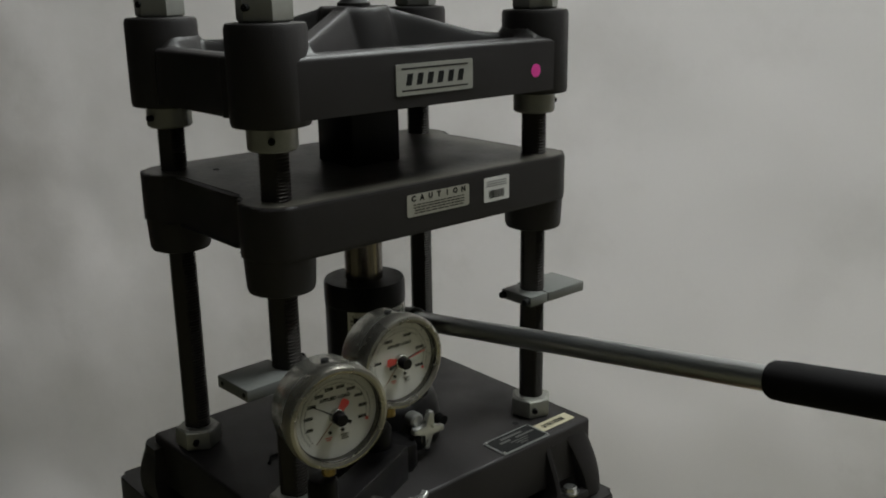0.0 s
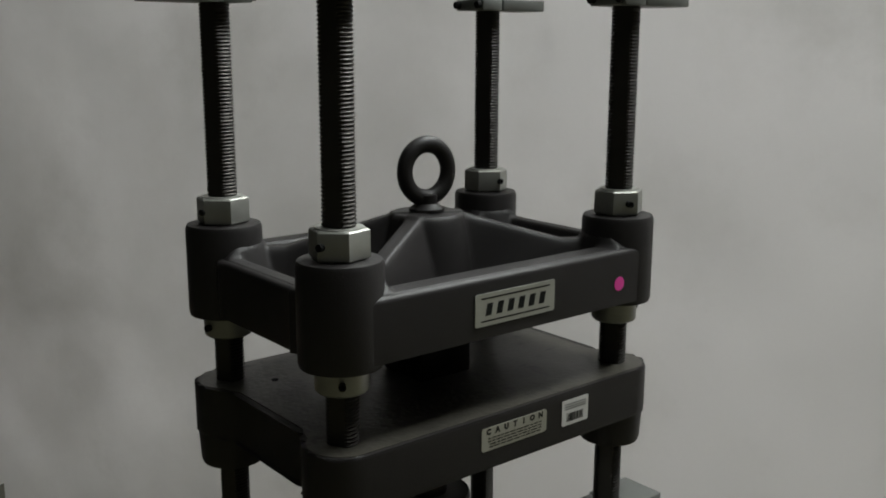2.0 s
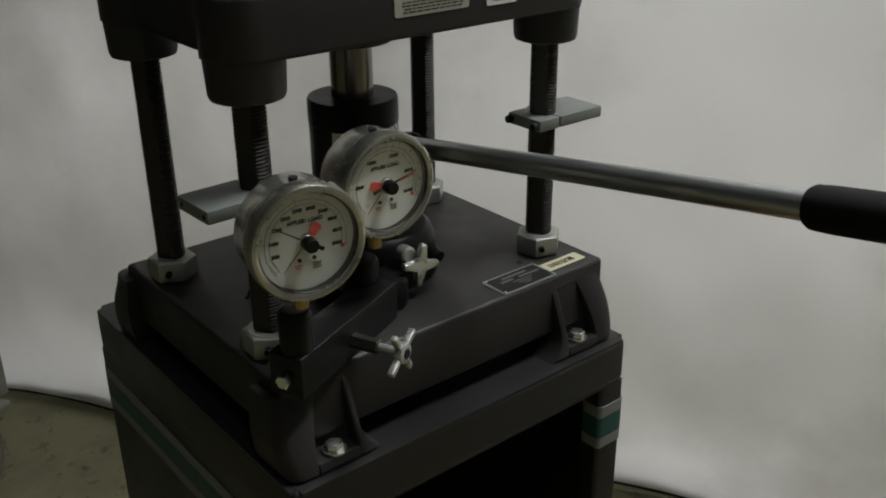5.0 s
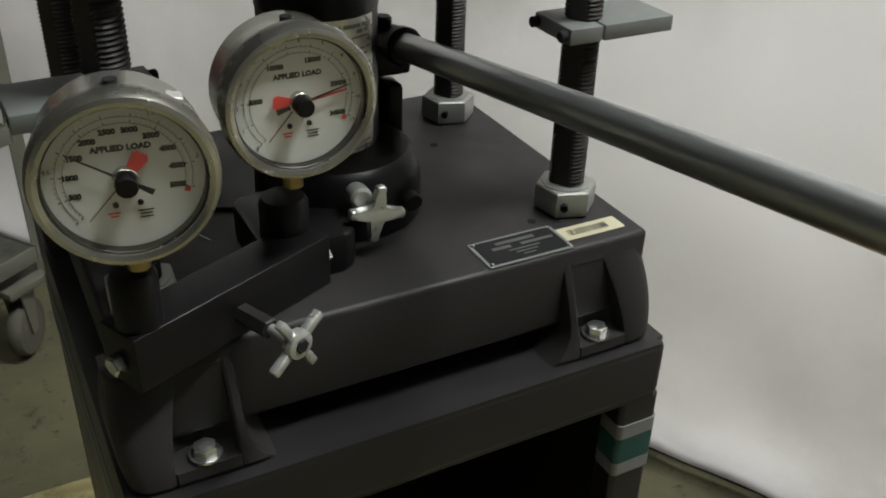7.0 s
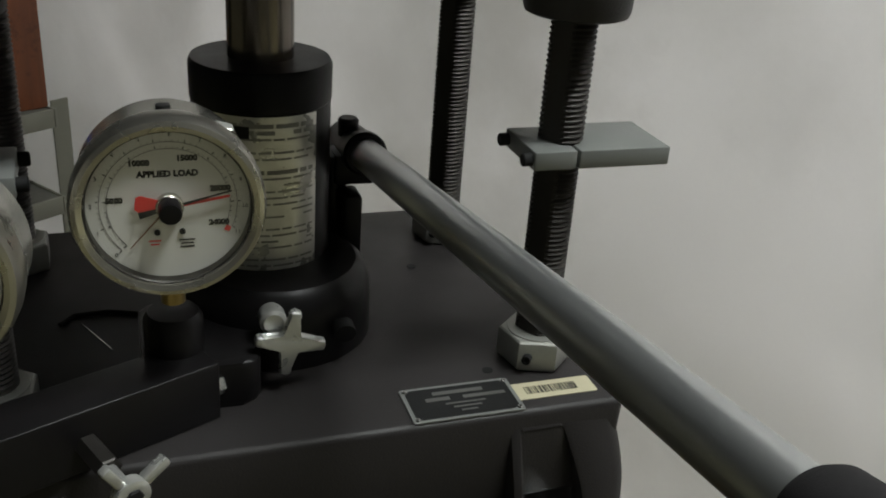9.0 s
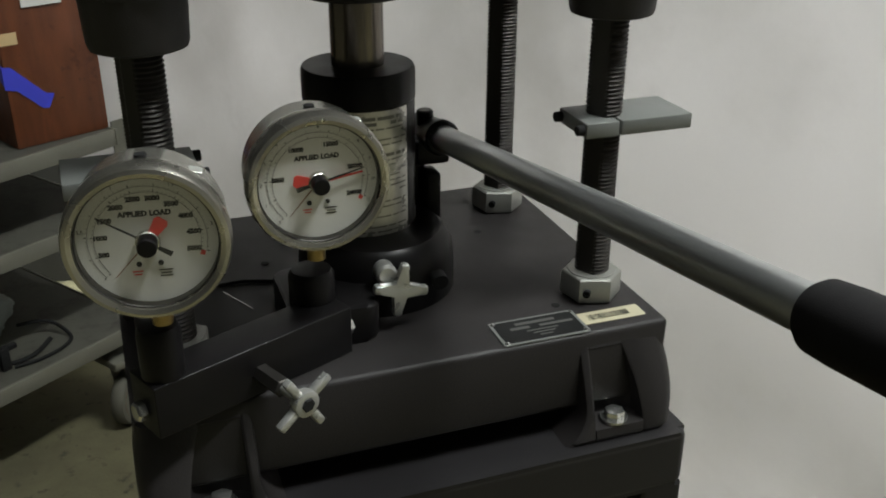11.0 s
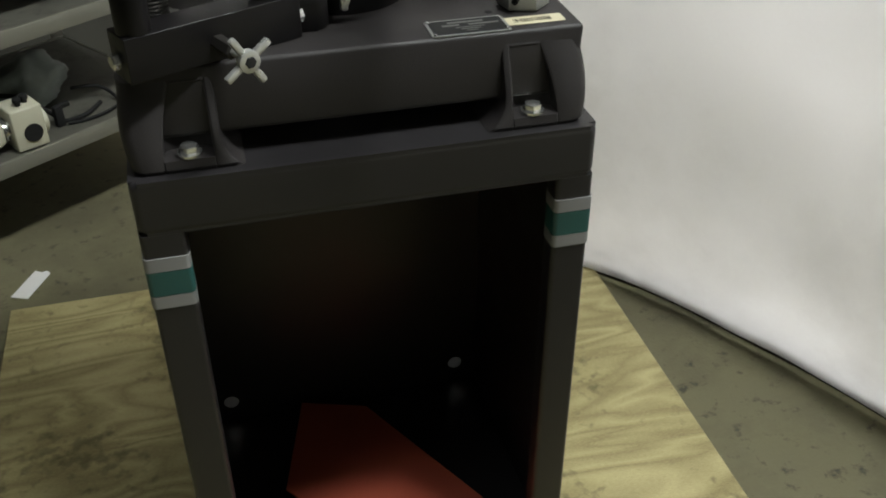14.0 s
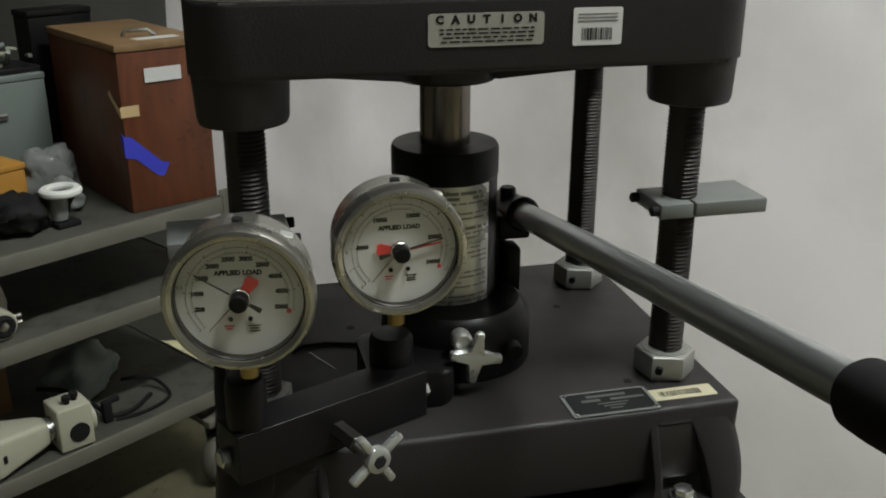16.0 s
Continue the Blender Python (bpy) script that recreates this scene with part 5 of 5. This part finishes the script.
# middle shelf
m = on_cart(0.105, 0.05, SB + 0.0005)
mic = thing("microscope_head", m.translation[:], "ivory microscope head with black eyepiece end", "microscope part")
ax = m @ Matrix.Translation((0, 0, 0.030)) @ Matrix.Rotation(radians(90), 4, "X")
part("barrel", lathe([(0.026, -0.07), (0.029, -0.04), (0.029, 0.012), (0.027, 0.016), (0.022, 0.016)], 36, ax), M_IVORY, mic)
part("eyepiece", lathe([(0.0225, 0.014), (0.0225, 0.021), (0.017, 0.024), (0.010, 0.0225), (0.009, 0.015)], 32, ax), M_INK, mic, "black eyepiece")
part("lens", lathe([(0.0075, 0.0155), (0.0075, 0.0235), (0.005, 0.024)], 20, ax), M_CHROME, mic)
part("rest", box(-0.022, 0.022, -0.004, 0.06, 0.0, 0.0045, 0.001, 1, m), M_IVORY, mic)
for dz in (0.036, 0.022):
    part("knob", rod(m @ Vector((0.026, 0.0, dz)), m @ Vector((0.043, 0.0, dz)), 0.0045, 12, chamfer=0.001), M_CHROME, mic)
part("cone", lathe([(0.030, 0.0), (0.034, 0.03), (0.022, 0.09)], 28, m @ Matrix.Translation((0.03, 0.11, 0.0))), M_IVORY, mic)
carton("cable_box", on_cart(0.04, 0.12, SB, 8), 0.06, 0.10, 0.085, M_INK, "small black box on the middle cart shelf", "box", False)

# bottom shelf
m = on_cart(0.206, 0.040, SC + 0.0005, -6)
cam_ = thing("camera_housing", m.translation[:], "ivory tapered instrument housing with a square camera head", "instrument")
part("head", box(-0.036, 0.034, -0.036, 0.036, 0.004, 0.098, 0.004, 3, m), M_IVORY, cam_)
part("port", rod(m @ Vector((0.004, -0.0355, 0.040)), m @ Vector((0.004, -0.039, 0.040)), 0.0205, 30, chamfer=0.001), M_INK, cam_, "round black lens port")
for kx, ky in ((-0.006, -0.012), (0.012, -0.004)):
    part("adjuster", lathe([(0.006, 0.098), (0.006, 0.105), (0.009, 0.106), (0.009, 0.114), (0.007, 0.116)], 16, m @ Matrix.Translation((kx, ky, 0))), M_INK, cam_)
part("side_ring", rod(m @ Vector((0.0335, 0.0, 0.046)), m @ Vector((0.046, 0.0, 0.046)), 0.028, 28, chamfer=0.003), M_IVORY, cam_)
for k in range(3):
    part("thread_ring", rod(m @ Vector((-0.040 - 0.005 * k, 0, 0.05)), m @ Vector((-0.0365 - 0.005 * k, 0, 0.05)), 0.026 - 0.002 * (k % 2), 28), M_BOLT, cam_)
taper = bmesh.new()
secs = []
for t, hw, z0, z1 in ((-0.051, 0.022, 0.026, 0.072), (-0.064, 0.026, 0.022, 0.077), (-0.155, 0.052, 0.006, 0.088), (-0.20, 0.058, 0.002, 0.086), (-0.215, 0.056, 0.004, 0.080)):
    sec = []
    for yy, zz in rounded(-hw, hw, z0, z1, 0.010, 4):
        sec.append(taper.verts.new(m @ Vector((t, yy, zz))))
    secs.append(sec)
for p, q_ in zip(secs, secs[1:]):
    for k in range(len(p)):
        taper.faces.new((p[k], p[(k + 1) % len(p)], q_[(k + 1) % len(p)], q_[k]))
taper.faces.new(secs[0])
taper.faces.new(secs[-1][::-1])
part("tapered_body", taper, M_IVORY, cam_)
part("slot", box(-0.150, -0.143, -0.0535, -0.046, 0.040, 0.054, 0.0005, 1, m), M_INK, cam_)
crumple("dust_cover", on_cart(0.33, 0.22, SC + 0.0005, 20), (0.085, 0.06, 0.085), 6, M_GREYPL, "grey crumpled dust cover on the bottom shelf", "dust cover", 0.7, 0.3)
carton("brown_carton", on_cart(0.10, 0.26, SC, -4), 0.17, 0.14, 0.13, M_CARD, "brown cardboard carton at the back of the bottom shelf", "box")


def cable(pts, r, mat, label):
    pts = [on_cart(*p).translation for p in pts]
    smooth_ = []
    for i in range(len(pts) - 1):
        p0, p1, p2, p3 = pts[max(i - 1, 0)], pts[i], pts[i + 1], pts[min(i + 2, len(pts) - 1)]
        for k in range(6):
            t = k / 6
            smooth_.append(0.5 * ((2 * p1) + (p2 - p0) * t + (2 * p0 - 5 * p1 + 4 * p2 - p3) * t * t + (3 * p1 - p0 - 3 * p2 + p3) * t ** 3))
    return solo("cable", sweep(smooth_ + [pts[-1]], r, 10), mat, label, "cable", "cables on the cart")


cable([(0.22, 0.20, SC + 0.06), (0.25, 0.12, SC + 0.07), (0.29, 0.09, SC + 0.03), (0.31, 0.07, SC + 0.006), (0.36, 0.06, SC + 0.006), (0.42, 0.09, SC + 0.006)], 0.005, M_INK, "thick black cable trailing along the bottom shelf")
cable([(0.31, 0.05, SC + 0.005), (0.36, 0.035, SC + 0.005), (0.42, 0.04, SC + 0.005), (0.455, 0.07, SC + 0.005), (0.44, 0.12, SC + 0.03), (0.38, 0.14, SC + 0.04)], 0.004, M_INK, "looped dark cable on the bottom shelf")
part_m = on_cart(0.298, 0.062, SC + 0.0005)
clampb = bmesh.new()
box(-0.010, 0.010, -0.008, 0.008, 0, 0.05, 0.003, 2, part_m, clampb)
box(-0.004, 0.030, -0.006, 0.006, 0.040, 0.052, 0.003, 2, part_m, clampb)
solo("black_clamp", clampb, M_INK, "black metal clamp block standing on the bottom shelf", "clamp")
